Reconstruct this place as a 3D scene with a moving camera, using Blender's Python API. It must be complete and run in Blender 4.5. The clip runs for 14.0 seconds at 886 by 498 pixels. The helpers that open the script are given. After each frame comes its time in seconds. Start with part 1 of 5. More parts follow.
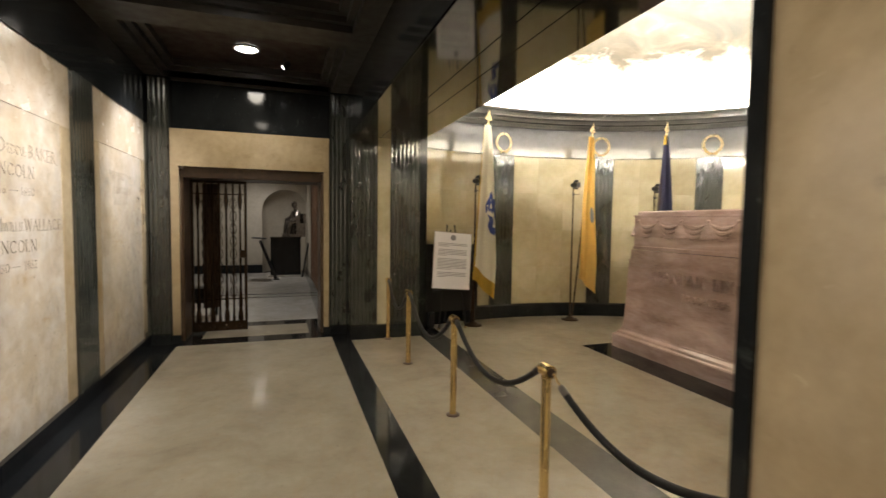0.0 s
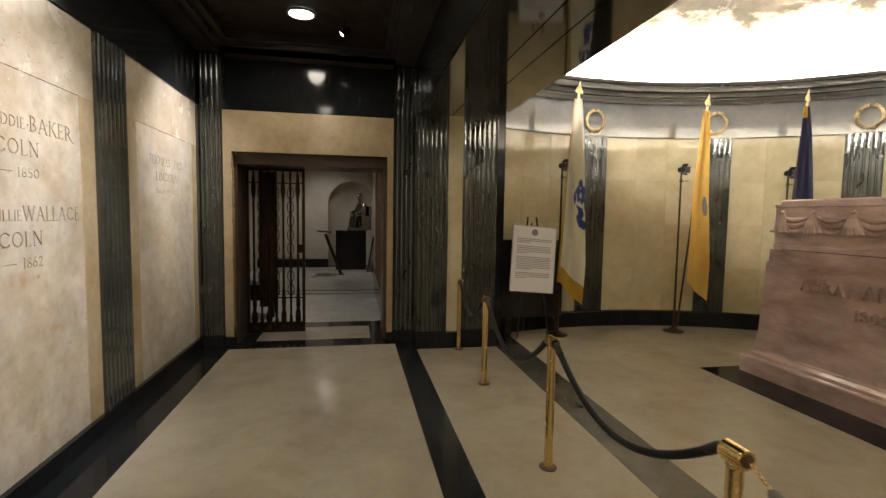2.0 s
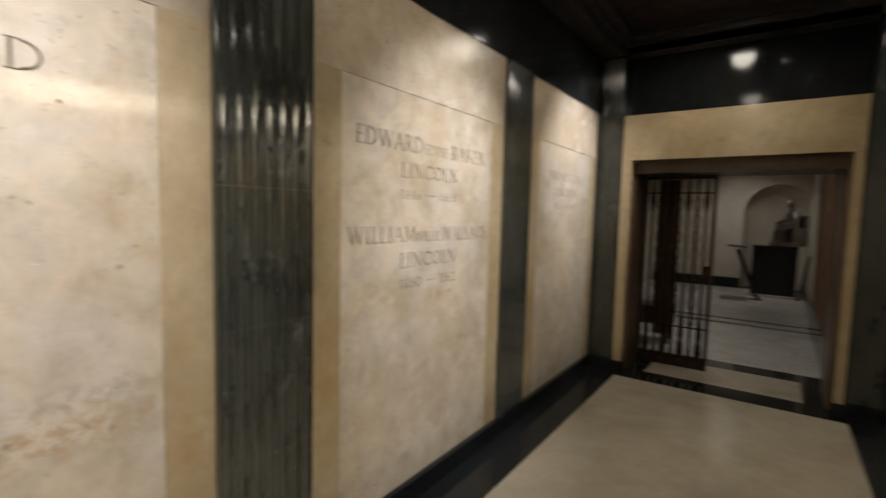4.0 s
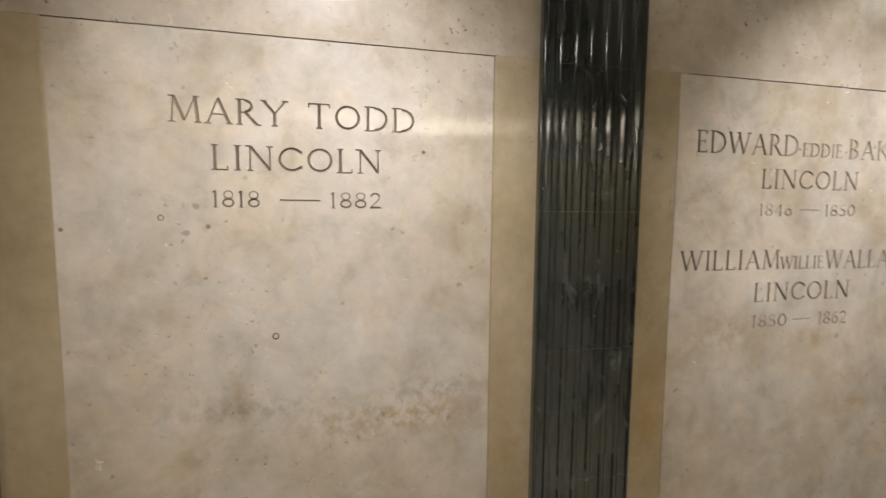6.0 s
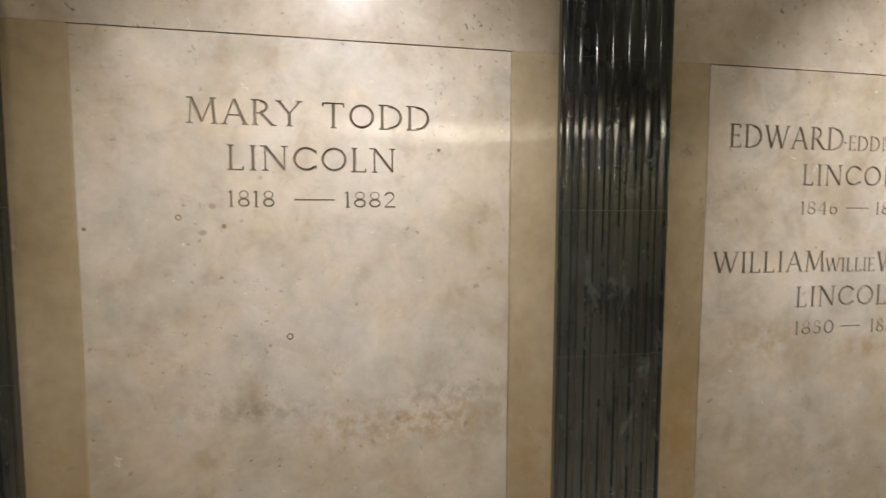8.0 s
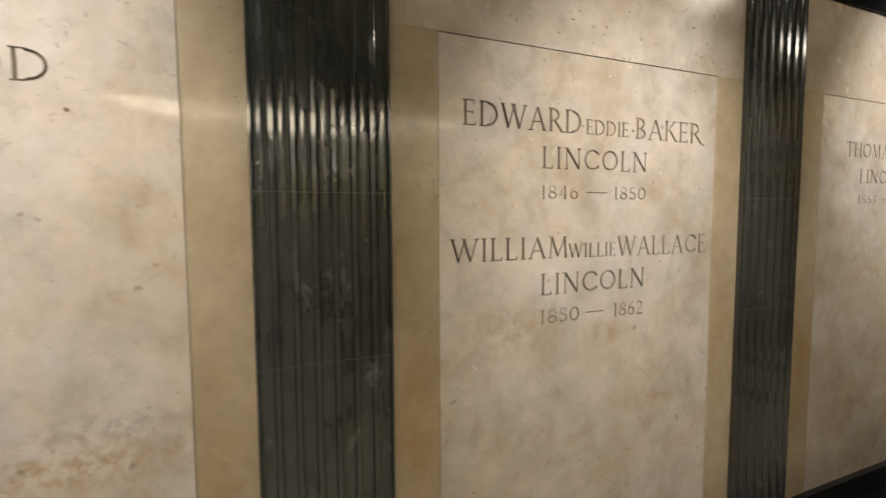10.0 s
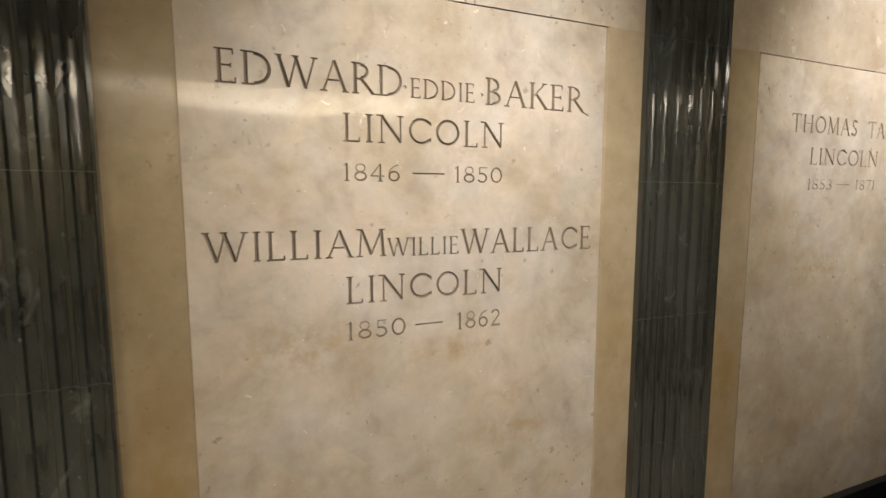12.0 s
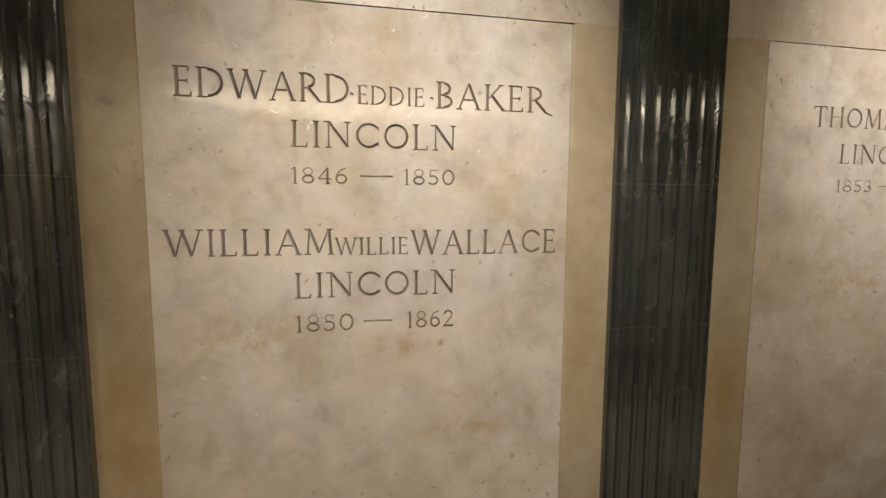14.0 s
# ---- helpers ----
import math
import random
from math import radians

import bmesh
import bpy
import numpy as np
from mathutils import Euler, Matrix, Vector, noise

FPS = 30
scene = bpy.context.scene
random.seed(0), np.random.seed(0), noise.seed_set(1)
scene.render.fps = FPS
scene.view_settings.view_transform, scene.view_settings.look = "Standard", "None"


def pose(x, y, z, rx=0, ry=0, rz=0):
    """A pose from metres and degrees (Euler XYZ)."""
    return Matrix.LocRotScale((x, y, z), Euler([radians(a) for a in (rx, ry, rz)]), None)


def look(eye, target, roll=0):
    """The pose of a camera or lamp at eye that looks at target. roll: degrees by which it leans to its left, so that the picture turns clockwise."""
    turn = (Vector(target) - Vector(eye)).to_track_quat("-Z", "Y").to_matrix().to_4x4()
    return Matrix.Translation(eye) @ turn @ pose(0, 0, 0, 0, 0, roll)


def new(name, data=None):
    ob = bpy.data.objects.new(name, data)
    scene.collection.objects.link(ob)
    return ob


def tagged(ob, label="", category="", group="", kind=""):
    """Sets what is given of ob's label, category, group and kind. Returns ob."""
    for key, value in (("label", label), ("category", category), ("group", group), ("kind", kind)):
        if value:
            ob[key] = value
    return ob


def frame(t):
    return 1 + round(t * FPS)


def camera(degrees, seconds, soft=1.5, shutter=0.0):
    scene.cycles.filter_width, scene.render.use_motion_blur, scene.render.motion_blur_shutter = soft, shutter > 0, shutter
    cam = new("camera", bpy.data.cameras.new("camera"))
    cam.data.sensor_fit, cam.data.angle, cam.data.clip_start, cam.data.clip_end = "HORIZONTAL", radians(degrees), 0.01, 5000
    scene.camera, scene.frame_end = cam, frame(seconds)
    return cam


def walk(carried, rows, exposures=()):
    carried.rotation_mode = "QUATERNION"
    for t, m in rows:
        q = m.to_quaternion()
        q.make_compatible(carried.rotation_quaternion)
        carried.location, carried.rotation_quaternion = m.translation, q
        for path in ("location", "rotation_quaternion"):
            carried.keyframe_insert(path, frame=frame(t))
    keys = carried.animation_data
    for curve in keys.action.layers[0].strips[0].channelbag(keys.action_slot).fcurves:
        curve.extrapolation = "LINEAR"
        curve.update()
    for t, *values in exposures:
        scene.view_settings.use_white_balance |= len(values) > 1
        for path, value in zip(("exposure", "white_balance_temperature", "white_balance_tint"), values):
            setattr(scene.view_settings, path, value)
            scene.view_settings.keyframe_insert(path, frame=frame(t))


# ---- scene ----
cam = camera(86.5, 14.0, soft=1.45, shutter=0.5)
PATH = [
    (0, (0.003, 0.2, 1.486), (0.644, 2.091, 1.372), 0.8),
    (0.5, (0.004, 0.406, 1.482), (0.489, 2.343, 1.366), 0.9),
    (1, (0.085, 0.65, 1.472), (0.48, 2.606, 1.341), 0.8),
    (1.5, (0.133, 0.838, 1.447), (0.509, 2.798, 1.309), 0.9),
    (2, (0.119, 1.059, 1.455), (0.492, 3.018, 1.313), 0.9),
    (2.5, (0.122, 1.229, 1.488), (0.325, 3.214, 1.346), 1.0),
    (3, (0.149, 1.428, 1.497), (-0.049, 3.413, 1.354), 1.1),
    (3.5, (0.115, 1.579, 1.525), (-0.549, 3.46, 1.381), 1.4),
    (4, (0.024, 1.604, 1.552), (-1.122, 3.236, 1.397), 1.4),
    (4.2, (-0.033, 1.596, 1.566), (-1.317, 3.12, 1.398), 1.3),
    (6.3, (0.028, 1.745, 1.636), (-1.928, 2.134, 1.483), 0.4),
    (6.5, (0.027, 1.74, 1.628), (-1.936, 2.098, 1.491), 0.3),
    (7, (0.026, 1.752, 1.638), (-1.95, 2.028, 1.497), 0.3),
    (7.2, (0.019, 1.758, 1.635), (-1.96, 2.009, 1.496), 0.3),
    (9.3, (-0.037, 2.124, 1.556), (-1.915, 2.797, 1.414), -0.2),
    (9.5, (-0.075, 2.219, 1.569), (-1.934, 2.941, 1.425), -0.2),
    (10, (-0.093, 2.411, 1.557), (-1.923, 3.204, 1.413), -0.3),
    (10.5, (-0.003, 2.608, 1.576), (-1.822, 3.424, 1.411), -0.1),
    (11, (0.03, 2.789, 1.547), (-1.78, 3.621, 1.369), -0.2),
    (11.5, (-0.059, 2.978, 1.534), (-1.875, 3.794, 1.338), 0.2),
    (12, (-0.175, 3.176, 1.559), (-2.024, 3.909, 1.353), 0.0),
    (12.5, (-0.146, 3.327, 1.559), (-2.038, 3.944, 1.355), 0.2),
    (13, (-0.072, 3.477, 1.565), (-1.995, 3.991, 1.378), 0.2),
    (13.5, (-0.039, 3.535, 1.569), (-1.979, 3.974, 1.369), 0.3),
    (14, (-0.026, 3.566, 1.563), (-1.976, 3.963, 1.36), 0.3),
]
walk(cam, [(t, look(eye, target, roll)) for t, eye, target, roll in PATH], exposures=[(0.0, 0.55, 6500, 10), (1.0, 0.15, 6500, 10), (2.0, 0.14, 6550, 10), (3.0, 0.12, 6650, 10), (4.0, -0.14, 6500, 10), (5.5, -0.34, 6270, 10), (7.2, -0.34, 6270, 10), (9.5, -0.36, 6490, 10), (10.5, -0.20, 6680, 10), (12.5, -0.22, 6720, 10), (14.0, -0.36, 6720, 10)])

# ---- world and large lights ----
world = bpy.data.worlds.new("world")
scene.world = world
world.use_nodes = True
world.node_tree.nodes["Background"].inputs[0].default_value = (0.012, 0.011, 0.01, 1)
world.node_tree.nodes["Background"].inputs[1].default_value = 1.0

COVE_POWER = 300.0         # emission of the hidden cove tube
DOWN_POWER = 42.0          # ceiling downlights, watts
SPOT_POWER = 272.0          # small adjustable spots, watts
HALL_POWER = 70.0          # added unseen downlights of the next hall, watts
WARM = (1.0, 0.95, 0.87)
NEUTRAL = (1.0, 0.97, 0.96)
COOL = (1.0, 0.99, 1.06)
SOFT_WARM = (1.0, 0.91, 0.76)


def spot_lamp(name, eye, target, power, degrees, blend, size, colour):
    data = bpy.data.lights.new(name, "SPOT")
    data.energy, data.spot_size, data.spot_blend, data.shadow_soft_size = power, radians(degrees), blend, size
    data.color = colour
    ob = new(name, data)
    ob.matrix_world = look(eye, target)
    return tagged(ob, kind="structure")


# ---- plan, metres ----
WALL_W = -1.5              # inscribed wall
WALL_TOP = 2.58            # top of the pale stone
CEIL = 3.12                # underside of the ceiling beams
COFFER = 3.30
END_Y = 6.46               # wall with the doorway
SOFFIT = 2.53              # underside of the polished lintel
BEAM_W, BEAM_E = 0.785, 1.69
PIER_N, PIER_S = 6.13, 0.845
SOUTH = -3.2
BASE_H = 0.115
BAY = 2.012
PIL = [0.63 + BAY * k for k in (-2, -1, 0, 1, 2)]   # pilaster centres along y
CX, CY, RA, RB = 3.35, 3.55, 3.85, 3.33             # burial chamber, ellipse
ROOM_TOP = 2.53

# ---- materials ----


def nodes_of(name):
    m = bpy.data.materials.new(name)
    m.use_nodes = True
    t = m.node_tree
    return m, t, t.nodes["Principled BSDF"]


def ramp(t, source, stops):
    r = t.nodes.new("ShaderNodeValToRGB")
    e = r.color_ramp.elements
    while len(e) < len(stops):
        e.new(0.5)
    for k, (p, c) in enumerate(stops):
        e[k].position = p
        e[k].color = (*c, 1) if len(c) == 3 else c
    t.links.new(source, r.inputs[0])
    return r.outputs[0]


def mix(t, a, b, fac, mode="MIX"):
    n = t.nodes.new("ShaderNodeMix")
    n.data_type, n.blend_type = "RGBA", mode
    for slot, value in ((0, fac), (6, a), (7, b)):
        if isinstance(value, (int, float)):
            n.inputs[slot].default_value = value
        elif isinstance(value, tuple):
            n.inputs[slot].default_value = (*value, 1)
        else:
            t.links.new(value, n.inputs[slot])
    return n.outputs[2]


def coords(t, stretch=(1, 1, 1), world_space=True, shift=False):
    """Metre coordinates; with shift, each object gets its own stretch of the pattern."""
    g = t.nodes.new("ShaderNodeNewGeometry").outputs["Position"] if world_space else t.nodes.new("ShaderNodeTexCoord").outputs["Object"]
    m = t.nodes.new("ShaderNodeMapping")
    m.inputs["Scale"].default_value = stretch
    t.links.new(g, m.inputs[0])
    if shift:
        info = t.nodes.new("ShaderNodeObjectInfo")
        mul = t.nodes.new("ShaderNodeMath")
        mul.operation = "MULTIPLY"
        mul.inputs[1].default_value = 37.0
        t.links.new(info.outputs["Random"], mul.inputs[0])
        t.links.new(mul.outputs[0], m.inputs["Location"])
    return m.outputs[0]


def noise_tex(t, vec, scale, detail=4.0, rough=0.55, distort=0.0):
    n = t.nodes.new("ShaderNodeTexNoise")
    n.inputs["Scale"].default_value, n.inputs["Detail"].default_value = scale, detail
    n.inputs["Roughness"].default_value, n.inputs["Distortion"].default_value = rough, distort
    t.links.new(vec, n.inputs["Vector"])
    return n.outputs[0]


def bump(t, b, source, strength, distance=0.002):
    n = t.nodes.new("ShaderNodeBump")
    n.inputs["Strength"].default_value, n.inputs["Distance"].default_value = strength, distance
    t.links.new(source, n.inputs["Height"])
    t.links.new(n.outputs[0], b.inputs["Normal"])


def stone(name, light, mid, dark, rough=0.3, cloud=1.6, pits=0.5, vein=0.0, vein_colour=(0.2, 0.14, 0.08), relief=0.15, stretch=(1, 1, 1), shift=False, tint=0.0, stain=0.0, stain_colour=(0.3, 0.2, 0.1), coat=0.0, blotch=0.0, grain=0.35, hue=0.0, patches=(), coat_rough=0.08, specks=0.0, scuffs=0.0, mottle=0.0, waves=0.0, gloss=0.5):
    """Polished marble: large clouds, fine grain, small pits, veins, stains, a roughness that wanders."""
    m, t, b = nodes_of(name)
    v = coords(t, stretch, shift=shift)
    big = noise_tex(t, v, cloud, 6, 0.6, 0.6)
    col = ramp(t, big, [(0.28, dark), (0.5, mid), (0.74, light)])
    fine = noise_tex(t, v, cloud * 14, 5, 0.65)
    col = mix(t, col, ramp(t, fine, [(0.3, (0.62, 0.6, 0.56)), (0.6, (1, 1, 1))]), grain, "MULTIPLY")
    if blotch:
        w = noise_tex(t, v, cloud * 2.4, 7, 0.64, 0.5)
        col = mix(t, col, ramp(t, w, [(0.30, (0.70, 0.67, 0.61)), (0.50, (0.98, 0.98, 0.97)), (0.72, (1.20, 1.18, 1.14))]), blotch, "MULTIPLY")
    if hue:
        w = noise_tex(t, v, cloud * 2.3, 5, 0.6, 1.1)
        col = mix(t, col, ramp(t, w, [(0.34, (0.86, 0.90, 0.92)), (0.48, (0.98, 0.98, 0.96)), (0.66, (1.12, 1.02, 0.84))]), hue, "MULTIPLY")
    if mottle:
        w = noise_tex(t, v, 8.5, 7, 0.66, 0.35)
        col = mix(t, col, ramp(t, w, [(0.34, (0.72, 0.68, 0.62)), (0.47, (0.95, 0.94, 0.92)), (0.56, (1.03, 1.03, 1.03)), (0.68, (1.20, 1.21, 1.22))]), mottle, "MULTIPLY")
    if vein:
        w = noise_tex(t, v, cloud * 1.3, 8, 0.6, 1.6)
        line = ramp(t, w, [(0.47, (0, 0, 0)), (0.5, (1, 1, 1)), (0.53, (0, 0, 0))])
        k = t.nodes.new("ShaderNodeMath")
        k.operation = "MULTIPLY"
        k.inputs[1].default_value = vein
        t.links.new(line, k.inputs[0])
        col = mix(t, col, vein_colour, k.outputs[0])
    if stain:
        w = ramp(t, noise_tex(t, v, cloud * 0.9, 3, 0.5, 0.3), [(0.52, (0, 0, 0)), (0.72, (stain, stain, stain))])
        w2 = mix(t, (0, 0, 0), w, ramp(t, noise_tex(t, v, cloud * 9, 4, 0.7), [(0.35, (0.1, 0.1, 0.1)), (0.65, (1, 1, 1))]))
        col = mix(t, col, stain_colour, w2)
    for py, pz, ry, rz, colour, amount, *size in patches:
        g = t.nodes.new("ShaderNodeMapping")
        g.inputs["Location"].default_value = (0, -py / ry, -pz / rz)
        g.inputs["Scale"].default_value = (0, 1 / ry, 1 / rz)
        t.links.new(t.nodes.new("ShaderNodeNewGeometry").outputs["Position"], g.inputs[0])
        far = t.nodes.new("ShaderNodeVectorMath")
        far.operation = "LENGTH"
        t.links.new(g.outputs[0], far.inputs[0])
        near = ramp(t, far.outputs["Value"], [(0.15, (amount, amount, amount)), (1.0, (0, 0, 0))])
        spotty = ramp(t, noise_tex(t, v, size[0] if size else 22, 6, 0.7), [(0.42 if not size else 0.30, (0, 0, 0)), (0.6, (1, 1, 1))])
        col = mix(t, col, colour, mix(t, near, spotty, 1.0, "MULTIPLY"))
    if pits:
        spots = ramp(t, noise_tex(t, v, 26, 2, 0.5), [(0.70, (0, 0, 0)), (0.76, (pits, pits, pits))])
        col = mix(t, col, (dark[0] * 0.45, dark[1] * 0.4, dark[2] * 0.35), spots)
    if specks:
        here = ramp(t, noise_tex(t, v, 2.4, 3, 0.5), [(0.45, (0.0, 0.0, 0.0)), (0.62, (1, 1, 1))])
        tiny = ramp(t, noise_tex(t, v, 47, 3, 0.55, 0.4), [(0.66, (0, 0, 0)), (0.72, (specks, specks, specks))])
        col = mix(t, col, (dark[0] * 0.42, dark[1] * 0.38, dark[2] * 0.34), mix(t, here, tiny, 1.0, "MULTIPLY"))
    if scuffs:
        pale = ramp(t, noise_tex(t, v, 31, 3, 0.6, 0.8), [(0.69, (0, 0, 0)), (0.76, (scuffs, scuffs, scuffs))])
        col = mix(t, col, tuple(min(0.85, c * 1.35) for c in light), pale)
    if tint:
        info = t.nodes.new("ShaderNodeObjectInfo")
        col = mix(t, col, ramp(t, info.outputs["Random"], [(0.0, (1 - tint, 1 - tint, 1 - tint * 1.15)), (1.0, (1, 1, 1))]), 1.0, "MULTIPLY")
    t.links.new(col, b.inputs["Base Color"])
    r = ramp(t, noise_tex(t, v, cloud * 3, 4), [(0.3, (rough * 0.75,) * 3), (0.7, (rough * 1.25,) * 3)])
    t.links.new(r, b.inputs["Roughness"])
    b.inputs["Coat Weight"].default_value, b.inputs["Coat Roughness"].default_value = coat, coat_rough
    b.inputs["Specular IOR Level"].default_value = min(1.0, gloss)
    b.inputs["Coat IOR"].default_value = 1.4 + 0.2 * gloss
    if relief:
        bump(t, b, mix(t, big, fine, 0.4), relief, 0.004)
    if waves:
        n = t.nodes.new("ShaderNodeBump")
        n.inputs["Strength"].default_value, n.inputs["Distance"].default_value = waves, 0.01
        t.links.new(noise_tex(t, v, 5.0, 2, 0.45), n.inputs["Height"])
        t.links.new(n.outputs[0], b.inputs["Coat Normal"])
    return m


def gilded_vault(name):
    """Cloudy gold vault; the cove light's fall-off is coloured in, pale below a ragged height."""
    m, t, b = nodes_of(name)
    v = coords(t, (1, 1.3, 2.0))
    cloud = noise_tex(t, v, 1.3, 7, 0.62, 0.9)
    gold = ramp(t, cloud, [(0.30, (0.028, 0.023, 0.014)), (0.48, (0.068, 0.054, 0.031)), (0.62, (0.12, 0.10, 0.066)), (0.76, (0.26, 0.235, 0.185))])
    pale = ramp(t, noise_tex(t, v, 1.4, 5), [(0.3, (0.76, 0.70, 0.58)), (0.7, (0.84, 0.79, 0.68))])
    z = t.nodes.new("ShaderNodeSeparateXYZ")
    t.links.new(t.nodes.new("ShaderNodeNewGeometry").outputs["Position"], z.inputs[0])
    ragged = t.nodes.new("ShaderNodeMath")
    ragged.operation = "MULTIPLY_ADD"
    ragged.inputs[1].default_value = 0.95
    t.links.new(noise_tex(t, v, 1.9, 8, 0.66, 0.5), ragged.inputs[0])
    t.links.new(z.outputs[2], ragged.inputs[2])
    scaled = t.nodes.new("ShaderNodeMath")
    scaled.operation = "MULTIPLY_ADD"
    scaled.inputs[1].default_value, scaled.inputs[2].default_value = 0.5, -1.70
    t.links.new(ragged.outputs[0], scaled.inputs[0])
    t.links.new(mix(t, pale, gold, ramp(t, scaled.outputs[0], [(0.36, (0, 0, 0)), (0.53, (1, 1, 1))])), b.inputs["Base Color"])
    b.inputs["Roughness"].default_value = 0.45
    bump(t, b, cloud, 0.15, 0.004)
    return m


def black_stone(name, base=(0.008, 0.009, 0.009), fleck=(0.10, 0.11, 0.10), rough=0.10, flecks=0.5, coat=0.0, coat_rough=0.09, spec=0.5):
    m, t, b = nodes_of(name)
    v = coords(t, (1, 1, 0.6))
    col = ramp(t, noise_tex(t, v, 3.0, 6, 0.6), [(0.3, base), (0.75, tuple(min(1, c * 2.4) for c in base))])
    line = ramp(t, noise_tex(t, v, 9.0, 8, 0.7, 1.2), [(0.60, (0, 0, 0)), (0.78, (flecks, flecks, flecks))])
    col = mix(t, col, fleck, line)
    dots = ramp(t, noise_tex(t, v, 60, 2, 0.5), [(0.72, (0, 0, 0)), (0.8, (flecks, flecks, flecks))])
    col = mix(t, col, fleck, dots)
    t.links.new(col, b.inputs["Base Color"])
    r = ramp(t, noise_tex(t, v, 6.0, 4), [(0.3, (rough * 0.7,) * 3), (0.7, (rough * 1.4,) * 3)])
    t.links.new(r, b.inputs["Roughness"])
    b.inputs["Coat Weight"].default_value, b.inputs["Coat Roughness"].default_value = coat, coat_rough
    b.inputs["Coat IOR"].default_value, b.inputs["Specular IOR Level"].default_value = 1.65, spec
    return m


def metal(name, colour, rough=0.25, wear=0.3):
    m, t, b = nodes_of(name)
    v = coords(t)
    n = noise_tex(t, v, 18, 5, 0.6)
    t.links.new(ramp(t, n, [(0.3, tuple(c * (1 - wear) for c in colour)), (0.65, colour)]), b.inputs["Base Color"])
    t.links.new(ramp(t, noise_tex(t, v, 45, 4), [(0.3, (rough * 0.7,) * 3), (0.7, (rough * 1.5,) * 3)]), b.inputs["Roughness"])
    b.inputs["Metallic"].default_value = 1.0
    return m


def plain(name, colour, rough=0.6, grain=0.2, scale=40, relief=0.0, spec=0.5):
    m, t, b = nodes_of(name)
    v = coords(t)
    n = noise_tex(t, v, scale, 5, 0.6)
    t.links.new(ramp(t, n, [(0.3, tuple(c * (1 - grain) for c in colour)), (0.7, colour)]), b.inputs["Base Color"])
    b.inputs["Roughness"].default_value = rough
    b.inputs["Specular IOR Level"].default_value = spec
    if relief:
        bump(t, b, n, relief, 0.002)
    return m


def woven(name, colour, grain, through_light):
    """Thin flag cloth that lets some light through."""
    m = plain(name, colour, 0.75, grain, 120, 0.15)
    t = m.node_tree
    b, o = t.nodes["Principled BSDF"], t.nodes["Material Output"]
    thin, both = t.nodes.new("ShaderNodeBsdfTranslucent"), t.nodes.new("ShaderNodeMixShader")
    thin.inputs["Color"].default_value = (*colour, 1)
    both.inputs[0].default_value = through_light
    t.links.new(b.outputs[0], both.inputs[1])
    t.links.new(thin.outputs[0], both.inputs[2])
    t.links.new(both.outputs[0], o.inputs["Surface"])
    return m


def glow(name, colour, strength):
    m, t, b = nodes_of(name)
    b.inputs["Base Color"].default_value = (0.8, 0.8, 0.8, 1)
    b.inputs["Emission Color"].default_value, b.inputs["Emission Strength"].default_value = (*colour, 1), strength
    return m


TAN, RUSTY, DIRT, OCHRE, BROWN = (0.42, 0.30, 0.15), (0.40, 0.255, 0.11), (0.22, 0.17, 0.12), (0.44, 0.335, 0.195), (0.315, 0.20, 0.075)
# Wide low OCHRE patches: stains, with warm downlight and floor bounce coloured in.
PANEL = stone("pale_panel_marble", patches=((1.95, 0.93, 0.50, 0.11, RUSTY, 0.75), (1.45, 1.0, 0.30, 0.06, DIRT, 0.5), (3.74, 1.10, 0.17, 0.06, RUSTY, 0.6), (4.17, 0.81, 0.025, 0.05, DIRT, 0.9), (3.95, 0.80, 0.20, 0.07, RUSTY, 0.6), (1.39, 1.57, 0.02, 0.02, RUSTY, 1.0), (5.5, 1.25, 0.3, 0.12, TAN, 0.7), (2.1, 1.02, 0.25, 0.05, DIRT, 0.5), (3.3, 1.15, 0.25, 0.12, TAN, 0.6), (3.85, 0.70, 0.55, 0.36, OCHRE, 0.50, 5), (3.2, 0.55, 0.4, 0.4, OCHRE, 0.40, 5), (3.60, 1.06, 0.35, 0.13, OCHRE, 0.5, 7), (1.9, 0.74, 0.6, 0.30, OCHRE, 0.45, 5), (1.15, 0.75, 0.4, 0.4, OCHRE, 0.35, 5), (5.45, 0.80, 0.7, 0.5, OCHRE, 0.55, 4), (5.2, 1.35, 0.3, 0.3, OCHRE, 0.4, 6)), light=(0.655, 0.585, 0.495), mid=(0.57, 0.492, 0.39), dark=(0.47, 0.385, 0.27), rough=0.13, hue=0.36, gloss=1.0, coat=1.0, coat_rough=0.05, blotch=0.42, cloud=1.9, pits=0.5, vein=0.0, stain=0.30, stain_colour=(0.38, 0.265, 0.125), relief=0.05, grain=0.10, specks=0.7, scuffs=0.55, mottle=0.55, waves=0.02)
TOPSTONE = stone("brown_grey_top_stone", light=(0.54, 0.475, 0.385), mid=(0.465, 0.39, 0.295), dark=(0.36, 0.285, 0.19), rough=0.24, hue=0.2, gloss=0.3, blotch=0.2, cloud=1.5, pits=0.5, specks=0.85, scuffs=0.4, mottle=0.4, waves=0.02, stain=0.25, stain_colour=(0.33, 0.22, 0.10), relief=0.05, grain=0.25)
DADO = stone("red_brown_hall_marble", (0.17, 0.088, 0.046), (0.125, 0.062, 0.031), (0.085, 0.042, 0.021), rough=0.55, gloss=0.12, cloud=2, pits=0, relief=0.03)
